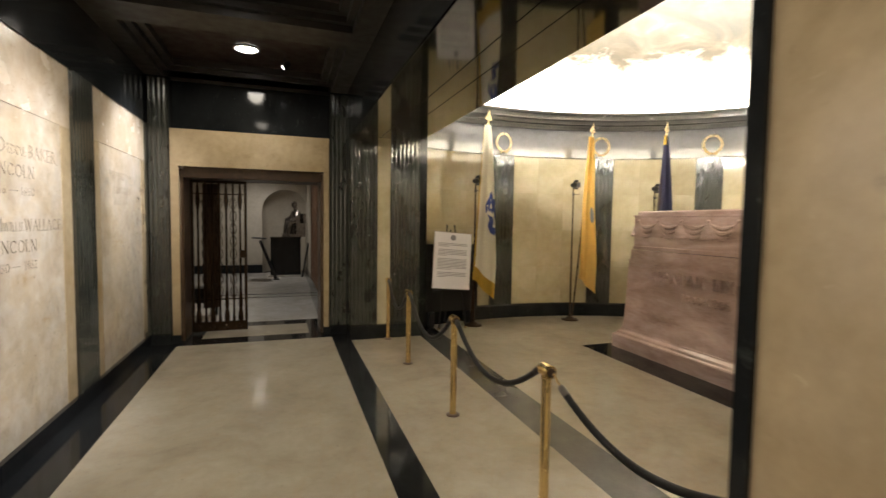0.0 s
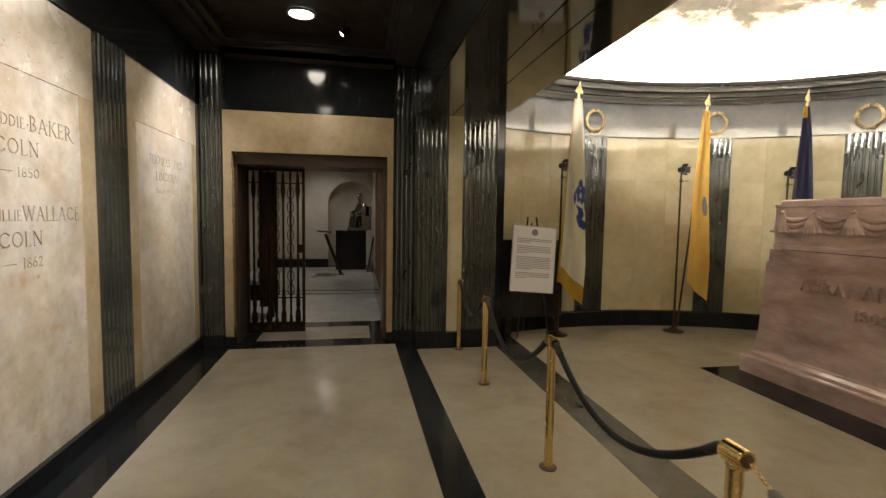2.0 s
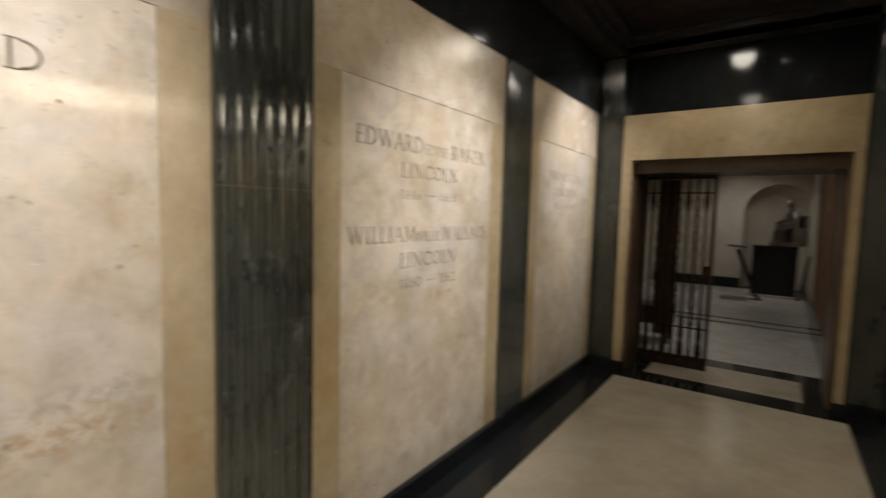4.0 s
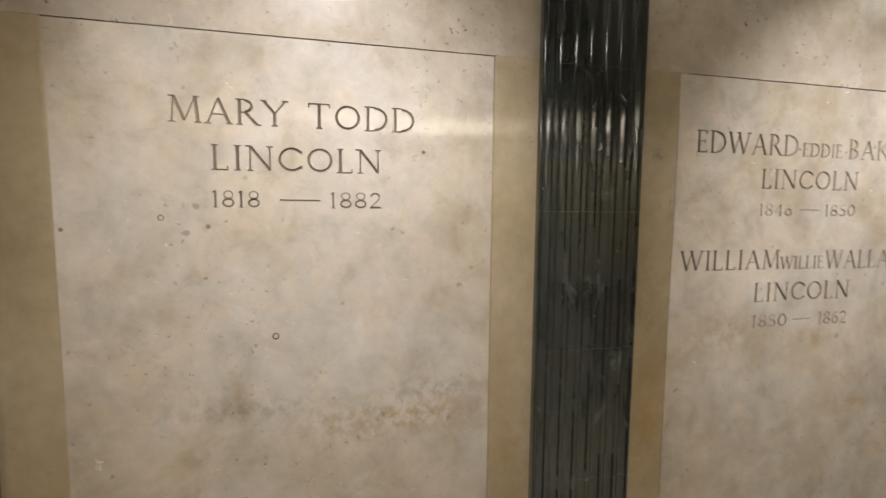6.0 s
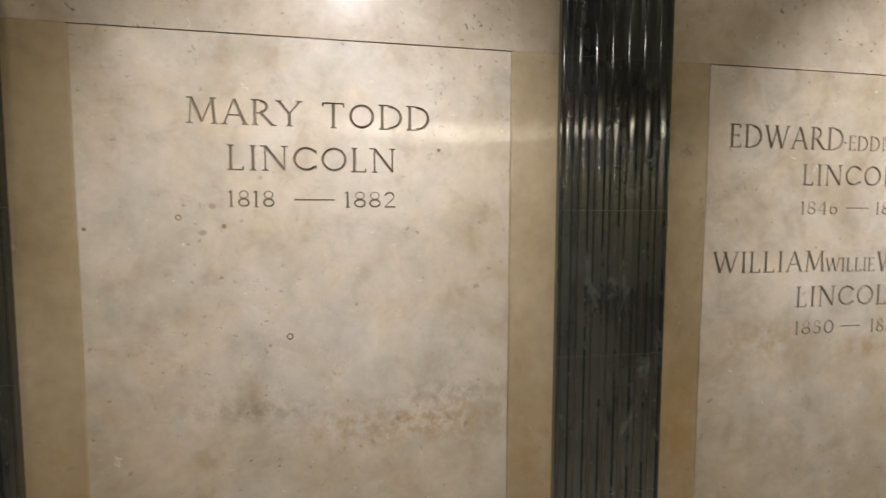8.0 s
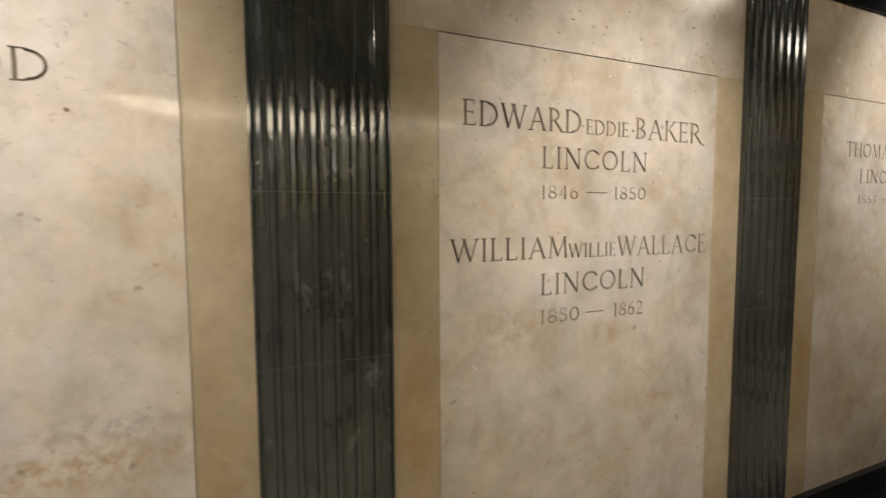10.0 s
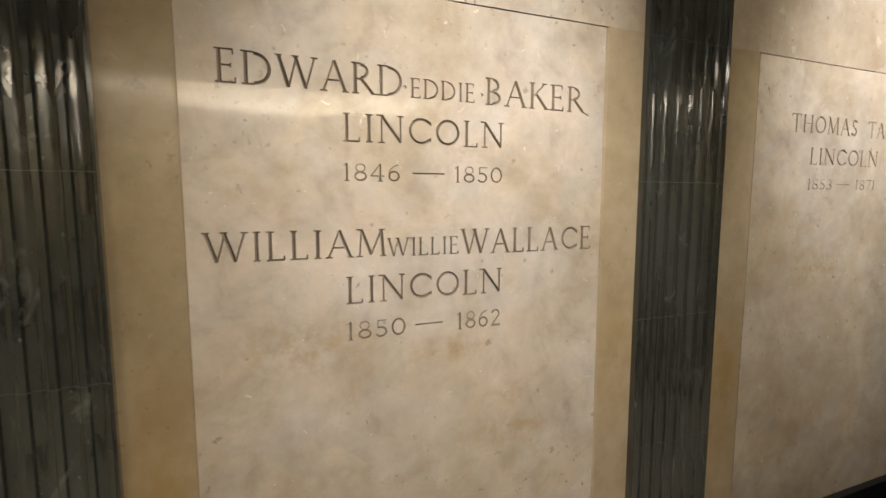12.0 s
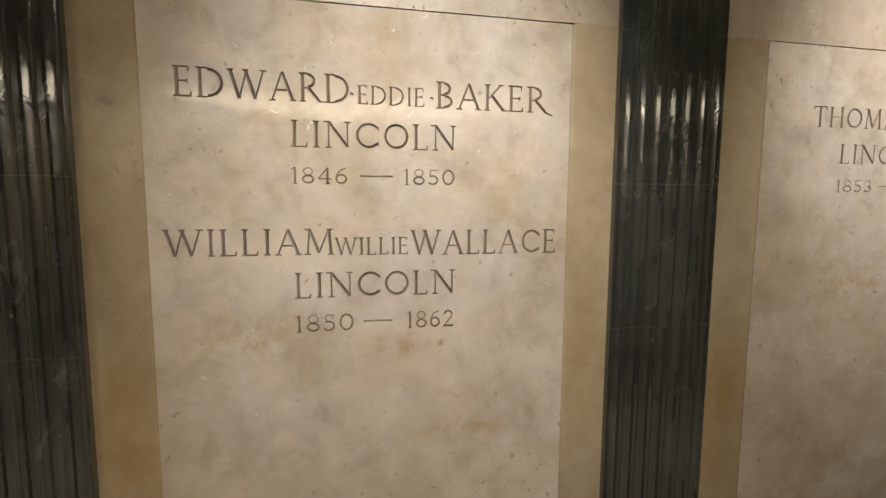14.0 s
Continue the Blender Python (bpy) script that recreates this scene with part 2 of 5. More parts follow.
BORDER = stone("golden_border_marble", light=(0.495, 0.40, 0.265), mid=(0.425, 0.332, 0.202), dark=(0.325, 0.242, 0.134), patches=((2.923, 1.831, 0.045, 0.035, DIRT, 1.0), (2.93, 0.75, 0.10, 0.25, TAN, 0.8), (2.93, 0.80, 0.16, 0.45, BROWN, 0.8, 4), (2.37, 0.75, 0.16, 0.5, BROWN, 0.8, 4), (0.92, 0.70, 0.16, 0.5, BROWN, 0.7, 4), (4.37, 0.95, 0.16, 0.35, BROWN, 0.75, 4), (4.95, 0.80, 0.2, 0.55, BROWN, 0.8, 4), (0.62, 1.55, 0.03, 0.02, DIRT, 0.9, 30), (0.59, 1.50, 0.05, 0.012, DIRT, 0.8, 30), (0.5, 0.7, 0.6, 0.5, BROWN, 0.6, 3)), rough=0.20, gloss=0.7, coat=0.7, coat_rough=0.09, cloud=1.1, pits=0.15, specks=0.35, scuffs=0.25, mottle=0.22, waves=0.03, stain=0.2, stain_colour=(0.30, 0.19, 0.07), blotch=0.25, relief=0.03)
CHAMBER = stone("golden_chamber_marble", (0.61, 0.545, 0.375), (0.53, 0.46, 0.295), (0.43, 0.365, 0.215), rough=0.13, blotch=0.30, grain=0.12, coat=1.0, mottle=0.2, coat_rough=0.04, cloud=1.2, pits=0.1, vein=0.08, vein_colour=(0.40, 0.30, 0.13), relief=0.10, shift=True, tint=0.03)
FLOOR = stone("beige_floor_marble", light=(0.41, 0.368, 0.295), mid=(0.365, 0.323, 0.25), dark=(0.295, 0.253, 0.19), blotch=0.30, grain=0.12, rough=0.18, gloss=0.45, mottle=0.2, cloud=1.3, pits=0.25, vein=0.22, vein_colour=(0.36, 0.27, 0.17), relief=0.03)
FLOOR_GREY = stone("grey_hall_marble", (0.55, 0.52, 0.47), (0.49, 0.46, 0.41), (0.40, 0.37, 0.32), rough=0.2, cloud=1.3, pits=0.2, vein=0.2, relief=0.03)
HALL = stone("pale_hall_stone", (0.60, 0.54, 0.44), (0.54, 0.48, 0.38), (0.46, 0.40, 0.30), rough=0.5, cloud=1.2, pits=0.2, relief=0.08)
GROOVE = stone("shade_and_dirt_chisel_groove", (0.33, 0.268, 0.196), (0.243, 0.192, 0.13), (0.145, 0.11, 0.068), rough=0.6, cloud=6, pits=0, relief=0.1)
BLACK = black_stone("black_marble", base=(0.0075, 0.0082, 0.0086), rough=0.085, spec=0.28)
FLUTE = black_stone("green_black_marble", base=(0.0240, 0.0255, 0.0205), fleck=(0.14, 0.145, 0.125), rough=0.16, flecks=0.75, coat=1.0, coat_rough=0.085)
GREYSTRIP = stone("dark_grey_floor_marble", (0.11, 0.10, 0.085), (0.085, 0.078, 0.066), (0.06, 0.055, 0.045), rough=0.2, cloud=3, pits=0, relief=0.02)
LINTEL = stone("polished_brown_black_marble", (0.030, 0.027, 0.022), (0.022, 0.020, 0.016), (0.014, 0.013, 0.010), rough=0.05, cloud=2, pits=0, relief=0.0, coat=1.0)
FRIEZE = stone("polished_grey_frieze_marble", (0.16, 0.16, 0.162), (0.13, 0.13, 0.134), (0.10, 0.10, 0.106), rough=0.10, gloss=1.9, cloud=1.2, pits=0, relief=0.0, coat=1.0)
CORNICE = stone("dark_bronze_cornice_stone", (0.040, 0.037, 0.032), (0.034, 0.031, 0.027), (0.028, 0.026, 0.022), rough=0.22, cloud=3, pits=0, relief=0.05)
DOME = stone("pale_gold_vault_plaster", (0.84, 0.79, 0.68), (0.80, 0.74, 0.62), (0.74, 0.68, 0.56), rough=0.5, cloud=1.4, pits=0, relief=0.1)
VAULT = gilded_vault("gold_vault_with_cove_falloff")
CEILING = stone("dark_coffer_plaster", (0.050, 0.045, 0.038), (0.038, 0.034, 0.029), (0.026, 0.024, 0.020), rough=0.4, cloud=3, pits=0, relief=0.05)
COFFER_RED = stone("dark_red_brown_coffer", (0.036, 0.021, 0.016), (0.028, 0.016, 0.012), (0.019, 0.011, 0.008), rough=0.45, cloud=3, pits=0, relief=0.05)
TOMB = stone("red_brown_marble", (0.64, 0.495, 0.45), (0.475, 0.335, 0.293), (0.30, 0.197, 0.168), rough=0.17, cloud=2.2, pits=0.25, vein=0.14, blotch=0.6, grain=0.10, vein_colour=(0.66, 0.57, 0.54), relief=0.08, stretch=(0.6, 0.5, 1.9), gloss=0.8, coat=1.0, scuffs=0.25)
BRASS = metal("polished_brass", (0.84, 0.62, 0.27), 0.19, 0.08)
GILT = metal("gilded_bronze", (0.95, 0.78, 0.45), 0.3, 0.25)
BRONZE = metal("dark_bronze", (0.06, 0.038, 0.023), 0.45, 0.5)
BRONZE_PLUG = stone("brown_plug_filler", (0.32, 0.23, 0.11), (0.22, 0.15, 0.06), (0.13, 0.085, 0.035), rough=0.4, cloud=30, pits=0, relief=0.1)
BRONZE_RED = plain("red_brown_varnished_frame", (0.080, 0.044, 0.021), 0.36, 0.45, 14)
STATUE = metal("statue_bronze", (0.30, 0.265, 0.24), 0.22, 0.5)
IRON = plain("black_iron", (0.012, 0.010, 0.009), 0.55, 0.4)
RUST = metal("aged_brown_iron", (0.075, 0.045, 0.027), 0.5, 0.5)
SOCKET = plain("brown_floor_socket", (0.07, 0.035, 0.02), 0.4, 0.4)
ROPE = plain("black_velvet", (0.012, 0.011, 0.010), 0.6, 0.4, 160, 0.5, 0.25)
GROUT = plain("dull_grout", (0.055, 0.055, 0.052), 0.6, 0.3)
ROPE_TIP = plain("grey_rope_sleeve", (0.16, 0.14, 0.12), 0.4, 0.3)
STEEL = metal("dull_steel", (0.45, 0.42, 0.38), 0.3, 0.3)
WHITE_CLOTH = woven("cream_white_flag_cloth", (0.90, 0.87, 0.76), 0.06, 0.45)
GOLD_CLOTH = woven("golden_orange_flag_cloth", (0.90, 0.65, 0.20), 0.1, 0.3)
NAVY_CLOTH = plain("navy_flag_cloth", (0.018, 0.020, 0.062), 0.7, 0.2, 120, 0.15)
RED_CLOTH = plain("red_flag_cloth", (0.42, 0.07, 0.05), 0.7, 0.2, 120, 0.15)
FRINGE = plain("gold_fringe", (0.72, 0.46, 0.06), 0.7, 0.35, 260, 0.4)
EMBLEM = plain("blue_embroidery", (0.03, 0.06, 0.34), 0.6, 0.3, 90, 0.2)
EMBLEM_GREY = plain("grey_embroidery", (0.30, 0.32, 0.36), 0.6, 0.3, 90, 0.2)
PAPER = plain("white_sign_sheet", (0.74, 0.72, 0.72), 0.5, 0.03, 30)
INK = plain("grey_print", (0.25, 0.24, 0.25), 0.6, 0.1)
DARK_BOARD = plain("black_board", (0.010, 0.009, 0.008), 0.35, 0.3)
LAMP_GLASS = glow("lit_downlight_glass", (1.0, 0.95, 0.88), 12.0)
SPOT_GLASS = glow("lit_spot_glass", (1.0, 0.95, 0.9), 16.0)
COVE_TUBE = glow("lit_cove_tube", WARM, COVE_POWER)

# ---- mesh helpers ----


def finish(bm, name, material, smooth=False, bevel=0.0):
    if bevel:
        edges = [e for e in bm.edges if len(e.link_faces) == 2 and e.calc_face_angle() > 0.5]
        bmesh.ops.bevel(bm, geom=edges, offset=bevel, segments=2, affect="EDGES", profile=0.6)
    bmesh.ops.recalc_face_normals(bm, faces=bm.faces)
    me = bpy.data.meshes.new(name)
    bm.to_mesh(me)
    bm.free()
    me.materials.append(material)
    if smooth:
        me.polygons.foreach_set("use_smooth", [True] * len(me.polygons))
        me.set_sharp_from_angle(angle=radians(38))
    return me


def part(name, bm, material, parent=None, label="", smooth=False, bevel=0.0):
    ob = new(name, finish(bm, name, material, smooth, bevel))
    if parent is not None:
        ob.parent = parent
    return tagged(ob, label)


def thing(name, m, label, category, group="", kind=""):
    ob = new(name)
    ob.matrix_world = m
    ob.empty_display_size = 0.1
    return tagged(ob, label, category, group, kind)


def add_box(bm, x0, x1, y0, y1, z0, z1):
    v = [bm.verts.new(p) for p in ((x0, y0, z0), (x1, y0, z0), (x1, y1, z0), (x0, y1, z0), (x0, y0, z1), (x1, y0, z1), (x1, y1, z1), (x0, y1, z1))]
    for f in ((3, 2, 1, 0), (4, 5, 6, 7), (0, 1, 5, 4), (1, 2, 6, 5), (2, 3, 7, 6), (3, 0, 4, 7)):
        bm.faces.new([v[k] for k in f])
    return v


def box(x0, x1, y0, y1, z0, z1):
    bm = bmesh.new()
    add_box(bm, x0, x1, y0, y1, z0, z1)
    return bm


def add_lathe(bm, profile, at=(0, 0, 0), n=24, m=None):
    """Turn (radius, height) pairs round an upright axis."""
    m = m or Matrix.Translation(at)
    rings = []
    for r, z in profile:
        rings.append([bm.verts.new(m @ Vector((max(r, 1e-4) * math.cos(a), max(r, 1e-4) * math.sin(a), z))) for a in (2 * math.pi * k / n for k in range(n))])
    for a, b in zip(rings, rings[1:]):
        for k in range(n):
            bm.faces.new((a[k], a[(k + 1) % n], b[(k + 1) % n], b[k]))
    bm.faces.new(rings[0][::-1])
    bm.faces.new(rings[-1])


def lathe(profile, at=(0, 0, 0), n=24, m=None):
    bm = bmesh.new()
    add_lathe(bm, profile, at, n, m)
    return bm


def add_tube(bm, points, radius, n=8, closed=False):
    """A round tube along points; radius is a number or one for each point."""
    pts = [Vector(p) for p in points]
    rad = radius if isinstance(radius, (list, tuple)) else [radius] * len(pts)
    rings, up = [], Vector((0, 0, 1))
    count = len(pts)
    side = None
    for k, p in enumerate(pts):
        a = pts[(k - 1) % count] if closed or k else p
        b = pts[(k + 1) % count] if closed or k < count - 1 else p
        d = (b - a).normalized()
        if side is None:
            side = d.cross(up if abs(d.z) < 0.9 else Vector((1, 0, 0))).normalized()
        else:
            side = (side - d * side.dot(d)).normalized()
        other = d.cross(side)
        rings.append([bm.verts.new(p + rad[k] * (math.cos(q) * side + math.sin(q) * other)) for q in (2 * math.pi * j / n for j in range(n))])
    pairs = list(zip(rings, rings[1:])) + ([(rings[-1], rings[0])] if closed else [])
    for a, b in pairs:
        for j in range(n):
            bm.faces.new((a[j], a[(j + 1) % n], b[(j + 1) % n], b[j]))
    if not closed:
        bm.faces.new(rings[0][::-1])
        bm.faces.new(rings[-1])


def tube(points, radius, n=8, closed=False):
    bm = bmesh.new()
    add_tube(bm, points, radius, n, closed)
    return bm


def prism(outline, axis_a, axis_b, along, length):
    """Extrude a closed outline of (a, b) pairs along a direction."""
    bm = bmesh.new()
    A, B, L = Vector(axis_a), Vector(axis_b), Vector(along) * length
    lo = [bm.verts.new(A * a + B * b) for a, b in outline]
    hi = [bm.verts.new(A * a + B * b + L) for a, b in outline]
    n = len(outline)
    bm.faces.new(lo[::-1])
    bm.faces.new(hi)
    for k in range(n):
        bm.faces.new((lo[k], lo[(k + 1) % n], hi[(k + 1) % n], hi[k]))
    return bm


# Roman capitals as strokes in a box one unit tall: l a line, c an arc, s a flat serif, v an upright serif; T thick, t thin.
GLYPHS = {
    "A": (0.86, "l .08 0 .42 1 t|l .42 1 .78 0 T|l .22 .36 .62 .36 t|s .08 0|s .78 0"),
    "B": (0.62, "l .12 0 .12 1 T|l 0 1 .28 1 t|c .28 .75 .24 .25 -90 90 T|c .28 .26 .3 .26 -90 90 T|l .12 .5 .3 .5 t|l 0 0 .28 0 t"),
    "C": (0.88, "c .5 .5 .45 .5 42 318 T|v .84 .80|v .84 .18"),
    "D": (0.88, "l .12 0 .12 1 T|l 0 1 .36 1 t|l 0 0 .36 0 t|c .36 .5 .48 .5 -90 90 T"),
    "E": (0.60, "l .12 0 .12 1 T|l 0 1 .5 1 t|l .12 .52 .44 .52 t|l 0 0 .55 0 t|v .5 .93|v .55 .08|v .44 .52"),
    "H": (0.88, "l .14 0 .14 1 T|l .74 0 .74 1 T|l .14 .52 .74 .52 t|s .14 0|s .14 1|s .74 0|s .74 1"),
    "I": (0.30, "l .15 0 .15 1 T|s .15 1|s .15 0"),
    "K": (0.76, "l .12 0 .12 1 T|s .12 0|s .12 1|l .12 .42 .62 1 t|l .3 .56 .72 0 T|s .62 1|s .74 0"),
    "L": (0.58, "l .12 0 .12 1 T|s .12 1|l 0 0 .53 0 t|v .53 .08"),
    "M": (1.02, "l .1 0 .17 1 t|l .17 1 .5 .06 T|l .5 .06 .85 1 t|l .85 1 .92 0 T|s .1 0|s .92 0|s .12 1|s .88 1"),
    "N": (0.92, "l .14 0 .14 1 t|l .14 1 .8 .02 T|l .8 .02 .8 1 t|s .14 0|s .08 1|s .8 1"),
    "O": (0.96, "c .48 .5 .44 .5 0 360 T"),
    "R": (0.74, "l .12 0 .12 1 T|l 0 1 .3 1 t|c .3 .74 .26 .26 -90 90 T|l .12 .48 .32 .48 t|l .32 .48 .70 0 T|s .12 0|s .74 0"),
    "r": (0.74, "l .12 0 .12 1 T|l 0 1 .3 1 t|c .3 .74 .26 .26 -90 90 T|l .12 .48 .32 .48 t|l .32 .48 .72 .0 T|l .72 .0 .98 -.12 t|s .12 0"),
    "S": (0.55, "c .29 .75 .21 .24 30 265 T|c .27 .26 .23 .26 -150 88 T|v .48 .88|v .06 .12"),
    "T": (0.78, "l .39 0 .39 1 T|l .02 1 .76 1 t|v .03 .93|v .75 .93|s .39 0"),
    "W": (1.20, "l .06 1 .34 0 T|l .34 0 .6 1 t|l .56 1 .86 0 T|l .86 0 1.14 1 t|s .06 1|s .56 1|s 1.14 1"),
    "Y": (0.84, "l .06 1 .42 .48 T|l .78 1 .42 .48 t|l .42 .5 .42 0 T|s .06 1|s .78 1|s .42 0"),
    "0": (0.68, "c .34 .5 .3 .5 0 360 T"),
    "1": (0.34, "l .17 0 .17 1 T|s .17 0|l .04 .87 .17 1 t"),
    "2": (0.60, "c .28 .72 .24 .28 0 170 T|l .5 .66 .06 .04 t|l .04 .04 .56 .04 T"),
    "3": (0.56, "c .26 .75 .22 .25 -90 150 t|c .26 .27 .26 .27 -150 90 T"),
    "4": (0.66, "l .46 0 .46 1 T|l .46 1 .04 .3 t|l .04 .3 .64 .3 t|s .46 0"),
    "5": (0.56, "l .14 .96 .52 .96 t|l .14 .96 .12 .55 t|c .26 .31 .26 .31 -150 125 T"),
    "6": (0.60, "c .3 .31 .26 .31 0 360 T|c .56 .35 .52 .65 95 172 t"),
    "7": (0.56, "l .04 .97 .54 .97 T|l .54 .97 .2 0 t"),
    "8": (0.58, "c .29 .76 .22 .24 0 360 t|c .29 .27 .27 .27 0 360 T"),
    "9": (0.60, "c .3 .69 .26 .31 0 360 T|c .04 .65 .52 .65 -85 -8 t"),
    "-": (0.40, "l .04 .48 .36 .48 T"),
}


def stroke_paths(body, tall, wide):
    """(points, weight, closed) for each stroke of a line of writing, centred on the origin."""
    total = sum(GLYPHS[ch][0] for ch in body) + 0.13 * (len(body) - 1)
    sx, x = wide / total, -wide / 2
    out = []
    weight = {"T": 0.125 * tall, "t": 0.066 * tall}
    for ch in body:
        w, text = GLYPHS[ch]
        for word in text.split("|"):
            kind, *vals = word.split()
            if kind == "l":
                a = [float(q) for q in vals[:4]]
                out.append(([(x + a[0] * sx, (a[1] - 0.5) * tall), (x + a[2] * sx, (a[3] - 0.5) * tall)], weight[vals[4]], False))
            elif kind == "c":
                cx, cy, rx, ry, a0, a1 = [float(q) for q in vals[:6]]
                n = max(5, int(abs(a1 - a0) / 18))
                full = abs(a1 - a0) > 359
                inner = weight[vals[6]] * 0.35
                pts = [(x + cx * sx + (rx * sx - inner) * math.cos(radians(a0 + (a1 - a0) * k / n)), (cy - 0.5) * tall + (ry * tall - inner) * math.sin(radians(a0 + (a1 - a0) * k / n))) for k in range(n if full else n + 1)]
                out.append((pts, weight[vals[6]] * 0.9, full))
            else:
                a = [float(q) for q in vals]
                px, py = x + a[0] * sx, (a[1] - 0.5) * tall
                d = (0.11 * sx, 0) if kind == "s" else (0, 0.075 * tall)
                out.append(([(px - d[0], py - d[1]), (px + d[0], py + d[1])], weight["t"] * 0.9, False))
        x += (w + 0.13) * sx
    return out


def add_stroke(bm, pts, w, closed, carve):
    """A wedge along a stroke in the xy plane: a chisel groove below z = 0, or a raised ridge above it."""
    P = [Vector((a, b)) for a, b in pts]
    n = len(P)
    rows = []
    lift = 0.0015
    deep = 0.85 * w
    for k, p in enumerate(P):
        a = P[(k - 1) % n] if closed or k else p
        b = P[(k + 1) % n] if closed or k < n - 1 else p
        d = (b - a).normalized()
        side = Vector((-d.y, d.x))
        if carve:
            h = w / 2 * (1 + lift / deep)
            rows.append([bm.verts.new((*(p + side * h), lift)), bm.verts.new((*(p - side * h), lift)), bm.verts.new((*p, -deep))])
        else:
            h = w * 0.62
            rows.append([bm.verts.new((*(p - side * h), -0.004)), bm.verts.new((*(p + side * h), -0.004)), bm.verts.new((*(p + side * h * 0.85), 0.026)), bm.verts.new((*(p - side * h * 0.85), 0.026))])
    m = len(rows[0])
    for a, b in list(zip(rows, rows[1:])) + ([(rows[-1], rows[0])] if closed else []):
        for j in range(m):
            bm.faces.new((a[j], a[(j + 1) % m], b[(j + 1) % m], b[j]))
    if not closed:
        bm.faces.new(rows[0][::-1])
        bm.faces.new(rows[-1])


def writing(body, tall, wide, carve):
    bm = bmesh.new()
    for pts, w, closed in stroke_paths(body, tall, wide):
        add_stroke(bm, pts, w, closed, carve)
    return bm

# ---- floor ----
floor = tagged(new("floor", finish(box(-2.6, 8.0, SOUTH - 0.3, 16.0, -0.3, -0.012), "floor", BLACK)), "black marble floor bands", "floor", kind="structure")


def floor_slab(name, x0, x1, y0, y1, material, label):
    return part(name, box(x0, x1, y0, y1, -0.012, 0.0), material, floor, label)


floor_slab("slab", -1.18, 0.58, SOUTH, 6.30, FLOOR, "polished beige marble")
floor_slab("slab", 0.797, 1.69, PIER_S + 0.10, 6.05, FLOOR, "polished beige marble")
floor_slab("band", 1.69, 2.0, PIER_S, 6.10, GREYSTRIP, "dark grey marble band")
floor_slab("band", WALL_W - 0.05, -1.18, SOUTH, 6.30, BLACK, "black marble band")
floor_slab("band", 0.58, 0.797, SOUTH, 6.30, BLACK, "black marble band")
floor_slab("band", WALL_W - 0.05, 0.797, 6.30, 6.60, BLACK, "black marble band")
floor_slab("threshold", -0.965, 0.315, 6.60, 7.22, FLOOR, "beige marble threshold")
floor_slab("band", -1.30, 0.70, 7.22, 7.50, BLACK, "black marble band")
floor_slab("band", -1.30, -0.965, 6.60, 7.22, BLACK, "black marble band")
floor_slab("band", 0.315, 0.70, 6.60, 7.22, BLACK, "black marble band")
floor_slab("slab", -2.4, 0.54, 7.50, 9.75, FLOOR_GREY, "pale grey marble")
floor_slab("slab", -2.4, 0.54, 9.88, 10.12, FLOOR_GREY, "pale grey marble")
floor_slab("slab", -2.4, 0.62, 10.28, 14.2, FLOOR_GREY, "pale grey marble")
bm = bmesh.new()
ring = [(CX + RA * math.cos(a), CY + RB * math.sin(a)) for a in (2 * math.pi * k / 96 for k in range(96))]
bm.faces.new([bm.verts.new((x, y, 0.0)) for x, y in ring])
bmesh.ops.bisect_plane(bm, geom=bm.verts[:] + bm.edges[:] + bm.faces[:], plane_co=(2.0, 0, 0), plane_no=(1, 0, 0), clear_inner=True)
part("slab", bm, FLOOR, floor, "polished beige marble")

# ---- inscribed wall ----


def structure(name, bm, material, label, category="wall", smooth=False, bevel=0.0):
    return tagged(part(name, bm, material, None, label, smooth, bevel), label, category, kind="structure")


def fluted(width, height, flutes, depth=0.014, steps=5):
    """A slab with scooped vertical flutes on its +y face, from the ground up; sharp arrises between them."""
    pitch = width / flutes
    lip = pitch * 0.12
    out = [(-width / 2, -0.10), (-width / 2, 0.0)]
    for k in range(flutes):
        a = -width / 2 + k * pitch + lip
        b = a + pitch - 2 * lip
        for j in range(steps + 1):
            q = math.pi * j / steps
            out.append(((a + b) / 2 - math.cos(q) * (b - a) / 2, -depth * math.sin(q)))
    out += [(width / 2, 0.0), (width / 2, -0.10)]
    return prism(out, (1, 0, 0), (0, 1, 0), (0, 0, 1), height)


def pilaster(width, flutes, z0, z1, m, label, group, joints=(), depth=0.015, seam=None):
    """A fluted pilaster of stacked blocks with fine joints; its front faces along +y of m."""
    t = thing("pilaster", m @ Matrix.Translation((0, 0, z0)), label, "pilaster", group, kind="structure")
    cuts = [z0] + [z for z in joints if z0 < z < z1] + [z1]
    for k, (a, b) in enumerate(zip(cuts, cuts[1:])):
        bm = fluted(width, b - a - (0.0014 if b != z1 else 0), flutes, depth)
        bm.transform(Matrix.Translation((0, 0, a - z0)))
        part("block", bm, FLUTE, t, smooth=True)
        if b != z1:
            bm = fluted(width - 0.002, 0.0014, flutes, depth)
            bm.transform(Matrix.Translation((0, -0.0008, b - z0 - 0.0014)))
            part("joint", bm, seam or GROUT, t, "thin joint")
    return t


JOINTS = (0.62, 1.122, 1.625, 2.13)
FACE_E = Matrix(((0, 1, 0, 0), (-1, 0, 0, 0), (0, 0, 1, 0), (0, 0, 0, 1)))   # +y face turned to look along +x
FACE_S = pose(0, 0, 0, 0, 0, 180)                                            # +y face turned to look along -y

wall_west = structure("wall_west", box(WALL_W - 0.35, WALL_W - 0.04, SOUTH - 0.3, 7.5, -0.05, 3.6), BORDER, "stone wall behind the marble facing")


